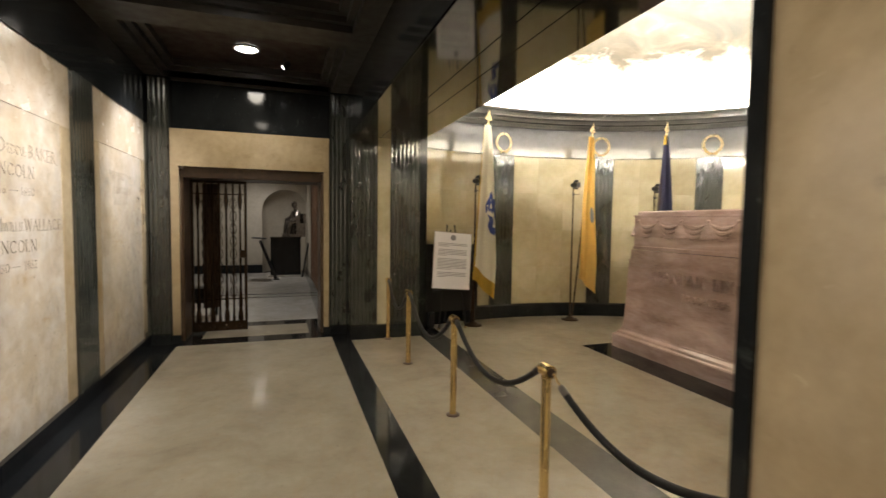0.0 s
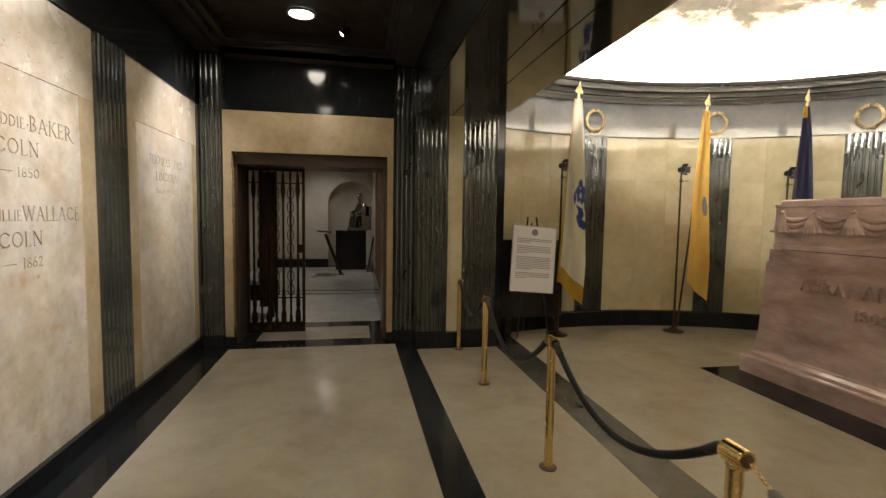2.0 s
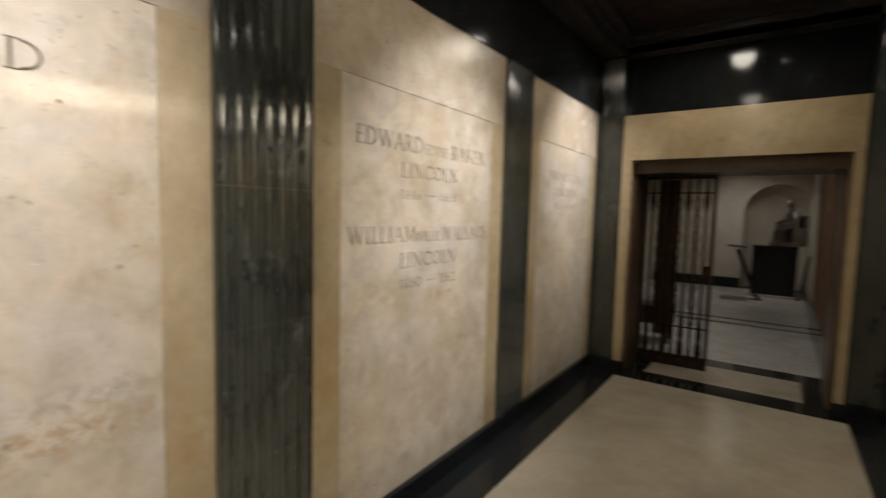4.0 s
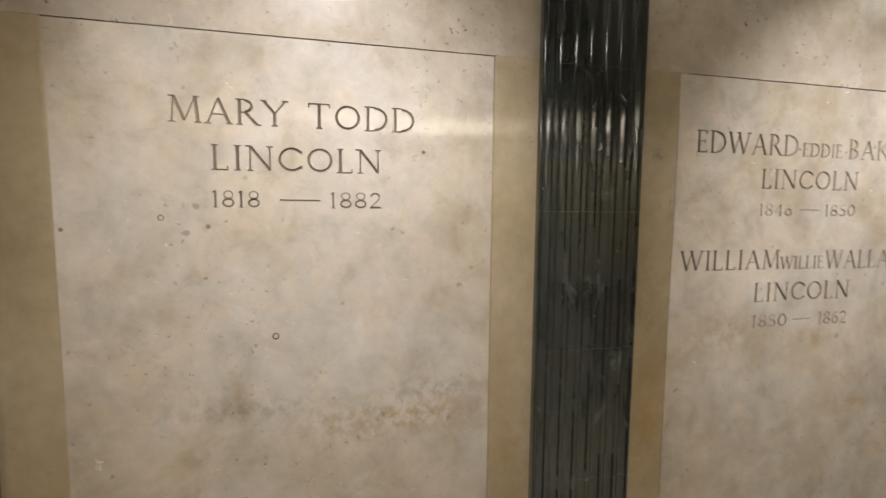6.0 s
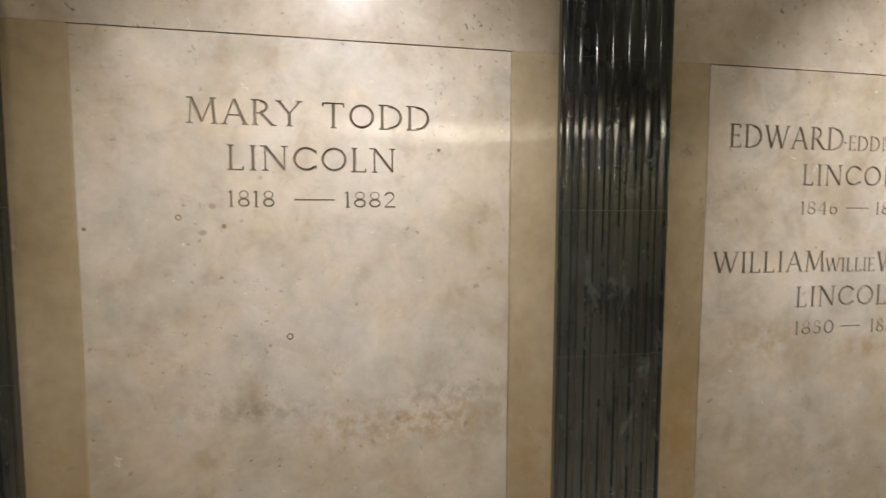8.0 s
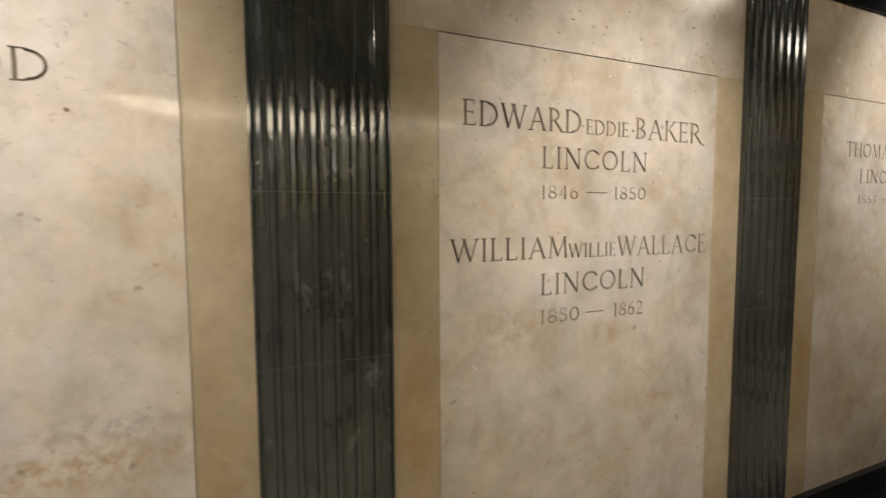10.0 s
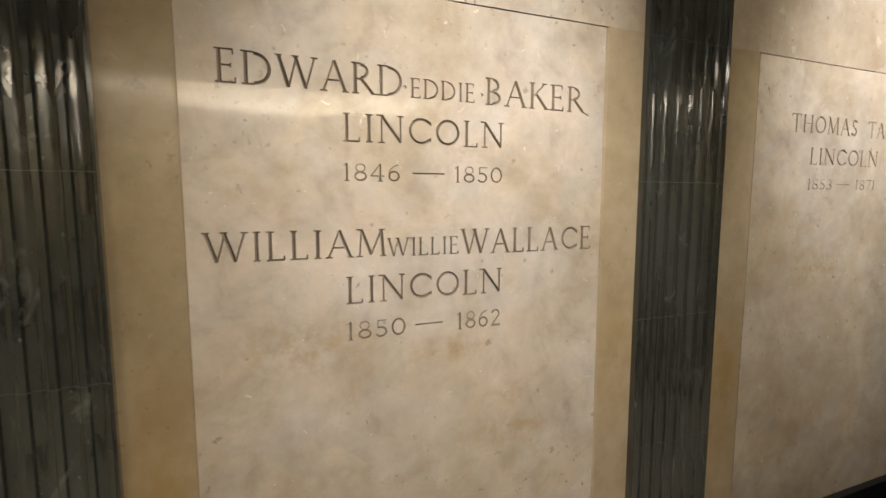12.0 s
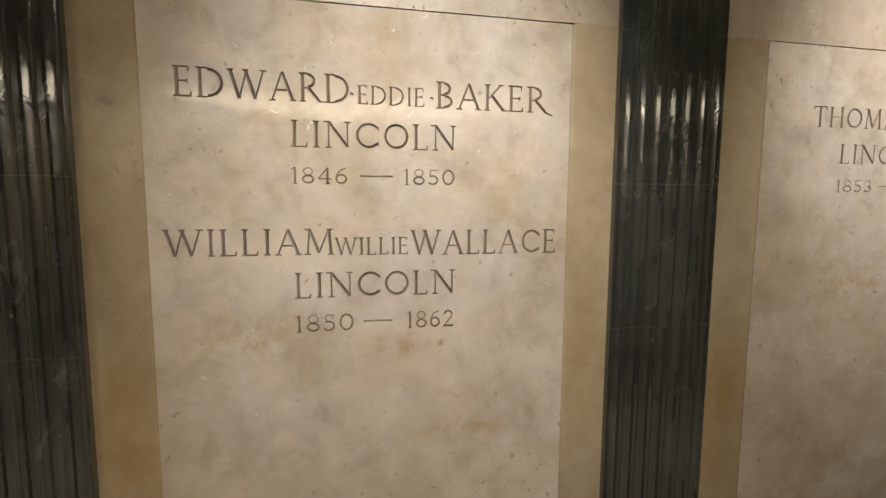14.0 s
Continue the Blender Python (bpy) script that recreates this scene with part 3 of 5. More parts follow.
def upright(outer, inner, way):
    """Facing stone from its outer edge to the panel, the panel-side arris worn round."""
    w = abs(inner - outer)
    out = [(WALL_W - 0.04, 0.0), (WALL_W, 0.0), (WALL_W, w - 0.009), (WALL_W - 0.0007, w - 0.0055), (WALL_W - 0.0022, w - 0.0022), (WALL_W - 0.0048, w), (WALL_W - 0.04, w)]
    bm = prism(out, (1, 0, 0), (0, way, 0), (0, 0, 1), 2.1366 - BASE_H)
    bm.transform(Matrix.Translation((0, outer, BASE_H)))
    return bm


for k, yc in enumerate(PIL):
    lo, hi = (yc + 0.2), (yc + BAY - 0.2)
    if k == len(PIL) - 1:
        lo, hi = yc + 0.2, 6.43
    # golden surround: two uprights and a top stone, round the recessed panel
    p0, p1 = lo + 0.167, hi - 0.16
    if k == 4:
        p0, p1 = 5.05, 6.285
    bay = thing("wall_facing", pose(0, 0, 0), "golden marble facing round a recessed panel", "wall facing", "wall facing bays", kind="structure")
    part("upright", upright(lo, p0, 1), BORDER, bay)
    part("upright", upright(hi, p1, -1), BORDER, bay)
    part("top_stone", box(WALL_W - 0.04, WALL_W, lo, hi, 2.1372, WALL_TOP), TOPSTONE, bay, bevel=0.0008)
    slab = box(WALL_W - 0.04, WALL_W - 0.003, p0 + 0.0004, p1 - 0.0018, BASE_H, 2.1348)
    texts = {2: ((("MARY"), 1.911, 0.073, 0.325, -0.197), (("TODD"), 1.910, 0.073, 0.333, 0.1935), (("LINCOLN"), 1.776, 0.072, 0.50), (("1818"), 1.654, 0.049, 0.135, -0.1845), (("1882"), 1.654, 0.049, 0.163, 0.17), (("-"), 1.652, 0.0, 0.12)),
             3: ((("EDWARD"), 1.893, 0.080, 0.485, -0.320), (("EDDIE"), 1.880, 0.053, 0.205, 0.047), (("."), 1.880, 0.0, 0.006, -0.072), (("."), 1.878, 0.0, 0.006, 0.172), (("BAKEr"), 1.890, 0.078, 0.365, 0.368), (("LINCOLN"), 1.759, 0.075, 0.50), (("1846"), 1.637, 0.048, 0.165, -0.170), (("1850"), 1.637, 0.048, 0.165, 0.165), (("-"), 1.637, 0.0, 0.10),
                 (("WILLIAM"), 1.437, 0.076, 0.475, -0.370), (("WILLIE"), 1.422, 0.052, 0.225, -0.015), (("WALLACE"), 1.431, 0.076, 0.49, 0.352), (("LINCOLN"), 1.303, 0.076, 0.50), (("1850"), 1.184, 0.052, 0.178, -0.163), (("1862"), 1.182, 0.054, 0.155, 0.17), (("-"), 1.184, 0.0, 0.09)),
             4: ((("THOMAS"), 1.882, 0.072, 0.45, -0.155), (("TAD"), 1.880, 0.070, 0.205, 0.255), (("LINCOLN"), 1.748, 0.070, 0.49), (("1853"), 1.628, 0.046, 0.17, -0.165), (("1871"), 1.628, 0.046, 0.15, 0.165), (("-"), 1.628, 0.0, 0.09))}
    mid = {2: 1.655, 3: 3.657, 4: 5.645}
    if k in texts:
        panel = tagged(part("inscribed_panel", slab, PANEL, None), "pale marble crypt panel with carved roman lettering", "wall panel", "crypt panels", kind="structure")
        tool = bmesh.new()
        for body, zc, tall, wide, *shift in texts[k]:
            if body == ".":
                piece = lathe([(wide, 0.002), (wide * 0.6, -0.004)], n=8)
            elif body == "-":
                piece = bmesh.new()
                add_stroke(piece, [(-wide / 2, 0), (wide / 2, 0)], 0.0048, False, True)
            else:
                piece = writing(body, tall, wide, True)
            m = Matrix(((0, 0, 1, WALL_W - 0.003), (1, 0, 0, mid[k] + (shift[0] if shift else 0)), (0, 1, 0, zc), (0, 0, 0, 1)))
            me = bpy.data.meshes.new("chisel")
            piece.transform(m)
            bmesh.ops.recalc_face_normals(piece, faces=piece.faces)
            piece.to_mesh(me)
            piece.free()
            tool.from_mesh(me)
            bpy.data.meshes.remove(me)
        me = bpy.data.meshes.new("chisel")
        tool.to_mesh(me)
        tool.free()
        chisel = new("chisel", me)
        cut = panel.modifiers.new("carving", "BOOLEAN")
        cut.operation, cut.object, cut.solver = "DIFFERENCE", chisel, "EXACT"
        cut.use_self = True
        carved = bpy.data.meshes.new_from_object(panel.evaluated_get(bpy.context.evaluated_depsgraph_get()))
        panel.modifiers.clear()
        # Groove faces get a darker colour that holds shade as well as dirt.
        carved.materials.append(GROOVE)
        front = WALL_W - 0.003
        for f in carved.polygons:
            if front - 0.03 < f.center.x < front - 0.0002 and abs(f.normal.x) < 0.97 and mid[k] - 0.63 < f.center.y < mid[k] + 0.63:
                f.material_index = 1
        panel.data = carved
        bpy.data.objects.remove(chisel)
    else:
        tagged(part("blank_panel", slab, PANEL, None), "pale marble crypt panel", "wall panel", "crypt panels", kind="structure")

for yc in PIL:
    pilaster(0.40, 7, BASE_H, WALL_TOP, Matrix.Translation((WALL_W + 0.022, yc, 0)) @ FACE_E, "fluted green-black marble pilaster on the inscribed wall", "wall pilasters", JOINTS)
pilaster(0.10, 2, BASE_H, WALL_TOP, Matrix.Translation((WALL_W + 0.022, 6.485, 0)) @ FACE_E, "narrow fluted black marble corner pilaster", "corner pilasters", JOINTS)
structure("frieze_west", box(WALL_W - 0.04, WALL_W + 0.012, SOUTH, END_Y, WALL_TOP, CEIL + 0.2), BLACK, "polished black marble frieze above the panels", "frieze")
structure("baseboard_west", box(WALL_W - 0.04, WALL_W + 0.03, SOUTH, END_Y, 0, BASE_H), BLACK, "polished black marble baseboard", "baseboard", bevel=0.004)

# ---- doorway wall ----
DOOR_L, DOOR_R, DOOR_T = -1.158, 0.492, 2.10
SUR_L, SUR_R, SUR_T = -1.245, 0.560, 2.532
DEPTH = 0.32
REVEAL = 0.10
structure("wall_north", box(-2.4, SUR_L, END_Y + 0.03, END_Y + DEPTH + 0.2, 0, 3.6), BLACK, "black marble wall beside the doorway")
structure("wall_north_east", box(SUR_R, BEAM_E + 0.2, END_Y + 0.03, END_Y + DEPTH + 0.2, 0, 3.6), BLACK, "black marble wall beside the doorway")
structure("wall_north_top", box(SUR_L, SUR_R, END_Y + 0.18, END_Y + DEPTH + 0.2, SUR_T, 3.6), BLACK, "polished black marble wall above the doorway")
surround = thing("door_surround", pose(0, 0, 0), "plain golden marble doorway surround", "door surround", kind="structure")
part("jamb", box(SUR_L, DOOR_L, END_Y - 0.012, END_Y + REVEAL, 0.10, DOOR_T), BORDER, surround, bevel=0.003)
part("jamb", box(DOOR_R, SUR_R, END_Y - 0.012, END_Y + REVEAL, 0.10, DOOR_T), BORDER, surround, bevel=0.003)
part("lintel", box(SUR_L, SUR_R, END_Y - 0.012, END_Y + DEPTH, DOOR_T + 0.045, SUR_T), BORDER, surround, bevel=0.003)
part("lintel_edge", box(SUR_L, SUR_R, END_Y - 0.012, END_Y + REVEAL, DOOR_T + 0.001, DOOR_T + 0.0445), BORDER, surround)
part("foot", box(SUR_L - 0.01, DOOR_L + 0.004, END_Y - 0.03, END_Y + REVEAL, 0, 0.099), BLACK, surround, "black marble foot", bevel=0.003)
part("foot", box(DOOR_R - 0.004, SUR_R + 0.01, END_Y - 0.03, END_Y + REVEAL, 0, 0.099), BLACK, surround, "black marble foot", bevel=0.003)
for x0, x1 in ((-1.465, SUR_L - 0.012), (SUR_R + 0.012, 0.785)):
    pilaster(x1 - x0, 4, BASE_H, CEIL - 0.02, Matrix.Translation(((x0 + x1) / 2, END_Y, 0)) @ FACE_S, "fluted black marble pilaster beside the doorway", "doorway pilasters", JOINTS, seam=BLACK)
    structure("baseboard_north", box(x0, x1, END_Y - 0.045, END_Y + 0.03, 0, BASE_H), BLACK, "polished black marble baseboard", "baseboard", bevel=0.004)

# bronze frame and gate in the doorway
frame_b = thing("door_frame", pose(0, 0, 0), "red-brown bronze frame lining the doorway", "door frame", kind="structure")
FY = END_Y + REVEAL + 0.001
part("jamb", box(DOOR_L - 0.05, DOOR_L + 0.03, FY, 7.12, 0, DOOR_T - 0.02), BRONZE_RED, frame_b, bevel=0.004)
part("jamb", box(DOOR_R - 0.03, DOOR_R + 0.05, FY, 7.12, 0, DOOR_T - 0.02), BRONZE_RED, frame_b, bevel=0.004)
part("head", box(DOOR_L + 0.03, DOOR_R - 0.03, FY, 7.12, DOOR_T - 0.12, DOOR_T + 0.04), BRONZE_RED, frame_b, bevel=0.004)

# ---- lintel, piers and right-hand wall ----
structure("lintel_beam", box(BEAM_W, BEAM_E, PIER_S - 0.3, END_Y + 0.03, SOFFIT + 0.006, 4.6), BLACK, "polished black marble beam over the chamber opening", "beam")
sof = thing("soffit", pose(0, 0, 0), "mirror-polished dark marble underside of the beam", "soffit", kind="structure")
for x0, x1 in ((BEAM_W, 1.155), (1.165, 1.335), (1.345, BEAM_E)):
    part("slab", box(x0, x1, PIER_S - 0.3, PIER_N + 0.04, SOFFIT, SOFFIT + 0.02), LINTEL, sof)
structure("pier_north", box(BEAM_W + 0.012, BEAM_E - 0.01, PIER_N + 0.03, END_Y + 0.6, 0, SOFFIT + 0.01), FLUTE, "black marble pier at the chamber opening", "pier")
for x0, x1 in ((0.787, 1.130), (1.297, 1.682)):
    pilaster(x1 - x0, 7, 0.17, SOFFIT, Matrix.Translation(((x0 + x1) / 2, PIER_N - 0.012, 0)) @ FACE_S, "fluted green-black marble pilaster on the pier", "pier pilasters", JOINTS, seam=BLACK)
structure("pier_strip", box(1.132, 1.295, PIER_N - 0.002, PIER_N + 0.1, 0.17, SOFFIT), CHAMBER, "golden marble strip between fluted pilasters", "wall facing", bevel=0.002)
structure("baseboard_pier", box(0.785, 1.70, PIER_N - 0.06, PIER_N + 0.1, 0, 0.169), BLACK, "polished black marble baseboard", "baseboard", bevel=0.004)
structure("wall_east", box(0.80, BEAM_E, SOUTH - 0.3, PIER_S - 0.042, 0, 3.6), BORDER, "golden marble wall beside the chamber opening")
structure("pier_trim", box(0.79, BEAM_E, PIER_S - 0.042, PIER_S - 0.008, 0, SOFFIT), BLACK, "polished black marble edge of the opening", "trim", bevel=0.006)
structure("wall_south", box(-1.9, 1.8, SOUTH - 0.6, SOUTH - 0.3, 0, 3.6), BORDER, "golden marble wall closing the corridor")

# ---- ceiling ----
bm = bmesh.new()
for k in range(-2, 4):
    yc = 0.63 + BAY * k
    add_box(bm, WALL_W - 0.04, BEAM_W, yc - 0.2, min(yc + 0.2, END_Y), CEIL, CEIL + 0.4)
    y0, y1 = yc + 0.2, min(yc + BAY - 0.2, END_Y)
    if y0 < END_Y:
        add_box(bm, WALL_W - 0.04, WALL_W + 0.20, y0, y1, CEIL, CEIL + 0.4)
        add_box(bm, BEAM_W - 0.20, BEAM_W, y0, y1, CEIL, CEIL + 0.4)
        if y1 - y0 > 0.5:
            for inset, z in ((0.06, CEIL + 0.06), (0.13, CEIL + 0.11)):
                a0, a1, b0, b1 = WALL_W + 0.20, BEAM_W - 0.20, y0, y1
                add_box(bm, a0, a0 + inset, b0, b1, z, CEIL + 0.4)
                add_box(bm, a1 - inset, a1, b0, b1, z, CEIL + 0.4)
                add_box(bm, a0 + inset, a1 - inset, b0, b0 + inset, z, CEIL + 0.4)
                add_box(bm, a0 + inset, a1 - inset, b1 - inset, b1, z, CEIL + 0.4)
add_box(bm, SUR_L, SUR_R, END_Y, END_Y + 0.18, CEIL, CEIL + 0.4)
ceiling = structure("ceiling", bm, CEILING, "dark coffered plaster ceiling", "ceiling")
structure("ceiling_panels", box(WALL_W - 0.3, BEAM_W + 0.3, SOUTH - 0.6, END_Y + 0.4, COFFER, COFFER + 0.3), COFFER_RED, "dark red-brown coffer panels", "ceiling")

# ---- burial chamber shell ----


def on_ellipse(deg, inset=0.0, z=0.0):
    a = radians(deg)
    return Vector((CX + (RA - inset) * math.cos(a), CY + (RB - inset) * math.sin(a), z))


def facing(deg, inset=0.0, z=0.0):
    """A pose on the chamber wall: local +y looks into the room, x runs along the wall, z is up."""
    p = on_ellipse(deg, inset, z)
    a = radians(deg)
    n = -Vector((math.cos(a) / RA, math.sin(a) / RB, 0)).normalized()
    side = n.cross(Vector((0, 0, 1)))
    return Matrix(((side.x, n.x, 0, p.x), (side.y, n.y, 0, p.y), (0, 0, 1, p.z), (0, 0, 0, 1)))


def sweep(profile, d0, d1, step=3.0, closed=True):
    """Sweep (inset, z) pairs along the chamber wall from one angle to another."""
    bm = bmesh.new()
    n = max(2, int(abs(d1 - d0) / step) + 1)
    rows = [[bm.verts.new(on_ellipse(d0 + (d1 - d0) * k / n, i, z)) for i, z in profile] for k in range(n + 1)]
    m = len(profile)
    for a, b in zip(rows, rows[1:]):
        for j in range(m if closed else m - 1):
            bm.faces.new((a[j], a[(j + 1) % m], b[(j + 1) % m], b[j]))
    if closed:
        bm.faces.new(rows[0][::-1])
        bm.faces.new(rows[-1])
    return bm


ARC = 115.0
wall_chamber = structure("wall_chamber", sweep([(-0.02, 0), (-0.02, 4.7), (-0.4, 4.7), (-0.4, 0)], -ARC, ARC), CHAMBER, "curved golden marble chamber wall")
part("frieze", sweep([(-0.02, ROOM_TOP + 0.006), (0.02, ROOM_TOP + 0.006), (0.02, 2.66), (0.017, 2.74), (0.009, 2.83), (-0.006, 2.965), (-0.02, 2.965)], -ARC, ARC), FRIEZE, wall_chamber, "polished grey marble frieze", smooth=True)
part("ledge", sweep([(-0.02, ROOM_TOP - 0.006), (0.028, ROOM_TOP - 0.006), (0.028, ROOM_TOP + 0.006), (-0.02, ROOM_TOP + 0.006)], -ARC, ARC), CORNICE, wall_chamber, "thin dark joint", smooth=True)
part("baseboard", sweep([(-0.02, 0), (0.05, 0), (0.05, 0.19), (0.035, 0.207), (-0.02, 0.207)], -ARC, ARC), BLACK, wall_chamber, "polished black marble baseboard", smooth=True)
cor = [(-0.02, 2.965), (0.05, 2.965), (0.055, 3.0), (0.085, 3.0), (0.09, 3.03), (0.075, 3.045), (0.075, 3.10), (0.12, 3.105), (0.125, 3.13), (0.165, 3.135), (0.17, 3.165), (0.20, 3.17), (0.20, 3.21), (0.17, 3.21), (0.16, 3.10), (-0.02, 3.10)]
part("cornice", sweep(cor, -ARC, ARC), CORNICE, wall_chamber, "dark stepped cornice hiding the cove light", smooth=True)
tube_bm = bmesh.new()
add_tube(tube_bm, [on_ellipse(-ARC + 2 * ARC * k / 70, 0.07, 3.13) for k in range(71)], 0.02, 6)
# Added unseen run along the beam, brightens the tomb's front.
add_tube(tube_bm, [(BEAM_E + 0.10, 0.9 + 5.3 * k / 20, 3.13) for k in range(21)], 0.02, 6)
cove = tagged(part("cove_light", tube_bm, COVE_TUBE, None, smooth=True), "hidden warm cove tube behind the cornice, with an added unseen run on the beam", "cove light")


def vault():
    """The flattened elliptical vault over the chamber, cut off above the beam."""
    bm = bmesh.new()
    n = 160
    rows = []
    for j in range(15):
        q = radians(89.0 * j / 14)
        s = math.cos(q) ** 0.62
        rows.append([bm.verts.new((CX + (RA + 0.03) * s * math.cos(a), CY + (RB + 0.03) * s * math.sin(a), 3.08 + 1.5 * math.sin(q))) for a in (2 * math.pi * k / n for k in range(n))])
    for a, b in zip(rows, rows[1:]):
        for k in range(n):
            bm.faces.new((a[k], a[(k + 1) % n], b[(k + 1) % n], b[k]))
    bm.faces.new(rows[-1])
    bmesh.ops.bisect_plane(bm, geom=bm.verts[:] + bm.edges[:] + bm.faces[:], plane_co=(BEAM_E - 0.05, 0, 0), plane_no=(1, 0, 0), clear_inner=True)
    return bm


dome = structure("ceiling_dome", vault(), VAULT, "smoky gold vault with the cove light's wash put into its colour, pale below", "ceiling", smooth=True)
# Pale wall added out of view so the polished frieze mirrors a bright surface.
structure("added_vault_end_wall", box(BEAM_E, BEAM_E + 0.02, 0.3, 6.8, 3.06, 4.6), DOME, "added unseen pale wall above the beam, a bright surface for the frieze to reflect")
# Unseen ledge, added to carry the beam's extra cove run.
structure("added_cove_ledge", box(BEAM_E, BEAM_E + 0.22, 0.3, 6.7, 3.02, 3.06), CORNICE, "added unseen dark ledge under the beam's cove run", "ledge")
structure("roof", box(-2.6, 8.0, SOUTH - 0.6, 16.0, 4.7, 4.9), CEILING, "plain roof slab", "roof")
BAYS = [91.9 - 24.8 * k for k in range(-1, 9)]
for d in BAYS:
    if not -112 < d < 112:
        continue
    pilaster(0.37, 6, 0.208, ROOM_TOP - 0.008, facing(d, 0.035), "fluted black marble pilaster on the chamber wall", "chamber pilasters", JOINTS, 0.015, seam=BLACK)
for k in range(-1, 8):
    lo, hi = 91.9 - 24.8 * (k + 1) + 2.9, 91.9 - 24.8 * k - 2.9
    if k == -1:
        hi = min(hi, 115.0)
    rows_z = (0.208, 0.80, 1.38, 1.96, ROOM_TOP - 0.008)
    for j in range(3):
        for z0, z1 in zip(rows_z, rows_z[1:]):
            a, b = lo + (hi - lo) * j / 3 + 0.012, lo + (hi - lo) * (j + 1) / 3 - 0.012
            part("panel", sweep([(-0.02, z0 + 0.0006), (0.0, z0 + 0.0006), (0.0, z1 - 0.0006), (-0.02, z1 - 0.0006)], a, b, 2.0), CHAMBER, wall_chamber)

# ---- the hall beyond the doorway ----
structure("wall_hall_west", box(-2.7, -2.4, 6.9, 15.5, 0, 3.4), HALL, "pale stone hall wall")
structure("wall_hall_east", box(0.62, 0.9, 7.4, 15.5, 0, 3.4), HALL, "pale stone hall wall")
structure("baseboard_hall_east", box(0.55, 0.62, 7.4, 14.2, 0, 0.16), BLACK, "black marble baseboard", "baseboard")
structure("ceiling_hall", box(-2.7, 0.9, 6.9, 16.0, 2.95, 3.2), HALL, "pale plaster hall ceiling", "ceiling")
structure("wall_passage_east", box(0.52, 0.62, 7.16, 10.0, 0.36, 2.95), DADO, "red-brown marble facing beside the passage", "wall facing", bevel=0.004)
structure("baseboard_passage", box(0.508, 0.62, 7.16, 10.0, 0, 0.359), BLACK, "tall black marble baseboard", "baseboard", bevel=0.004)
HY = 14.3
bm = bmesh.new()
add_box(bm, -2.7, -0.56, HY, HY + 0.9, 0, 3.4)
add_box(bm, 0.68, 0.9, HY, HY + 0.9, 0, 3.4)
# arch over the niche, built of wedges
NC, NR, NS = 0.06, 0.62, 1.72
arc = [(NC + NR * math.cos(radians(a)), NS + NR * math.sin(radians(a))) for a in range(180, -1, -10)]
for (xa, za), (xb, zb) in zip(arc, arc[1:]):
    v = [bm.verts.new(p) for p in ((xa, HY, za), (xb, HY, zb), (xb, HY, 3.4), (xa, HY, 3.4), (xa, HY + 0.9, za), (xb, HY + 0.9, zb), (xb, HY + 0.9, 3.4), (xa, HY + 0.9, 3.4))]
    for f in ((0, 1, 2, 3), (7, 6, 5, 4), (0, 4, 5, 1), (3, 2, 6, 7)):
        bm.faces.new([v[i] for i in f])
structure("wall_hall_end", bm, HALL, "pale stone wall with an arched niche")
bm = bmesh.new()
rings = []
for k in range(13):
    a = radians(180 * k / 12)
    rings.append([bm.verts.new((NC + NR * math.cos(a), HY + 0.55 * math.sin(a), 0.0)), bm.verts.new((NC + NR * math.cos(a), HY + 0.55 * math.sin(a), NS))])
for a, b in zip(rings, rings[1:]):
    bm.faces.new((a[0], b[0], b[1], a[1]))
prev = [r[1] for r in rings]
for j in range(1, 7):
    q = radians(90 * j / 6)
    cur = [bm.verts.new((NC + NR * math.cos(radians(180 * k / 12)) * math.cos(q), HY + 0.55 * math.sin(radians(180 * k / 12)) * math.cos(q), NS + NR * math.sin(q))) for k in range(13)]
    for k in range(12):
        bm.faces.new((prev[k], prev[k + 1], cur[k + 1], cur[k]))
    prev = cur
structure("niche_hall", bm, HALL, "pale half-round niche with a domed head", "niche", smooth=True)
structure("baseboard_hall", box(-2.4, -0.56, HY - 0.05, HY, 0, 0.22), BLACK, "black marble baseboard", "baseboard")
# Assumed lamps, out of view, added to light the hall and its niche.
for y in (8.6, 12.8):
    bm = lathe([(0.09, 2.94), (0.09, 2.948), (0.12, 2.948), (0.12, 2.952)], (-0.6, y, 0))
    lamp = tagged(part("added_hall_downlight", bm, LAMP_GLASS, None), "added unseen round downlight that lights the hall", "downlight", "hall downlights")
    spot_lamp("added_hall_downlight_beam", (-0.6, y, 2.92), (-0.6, y + (0.8 if y > 10 else 0.2), 0), HALL_POWER, 130, 0.8, 0.09, NEUTRAL)

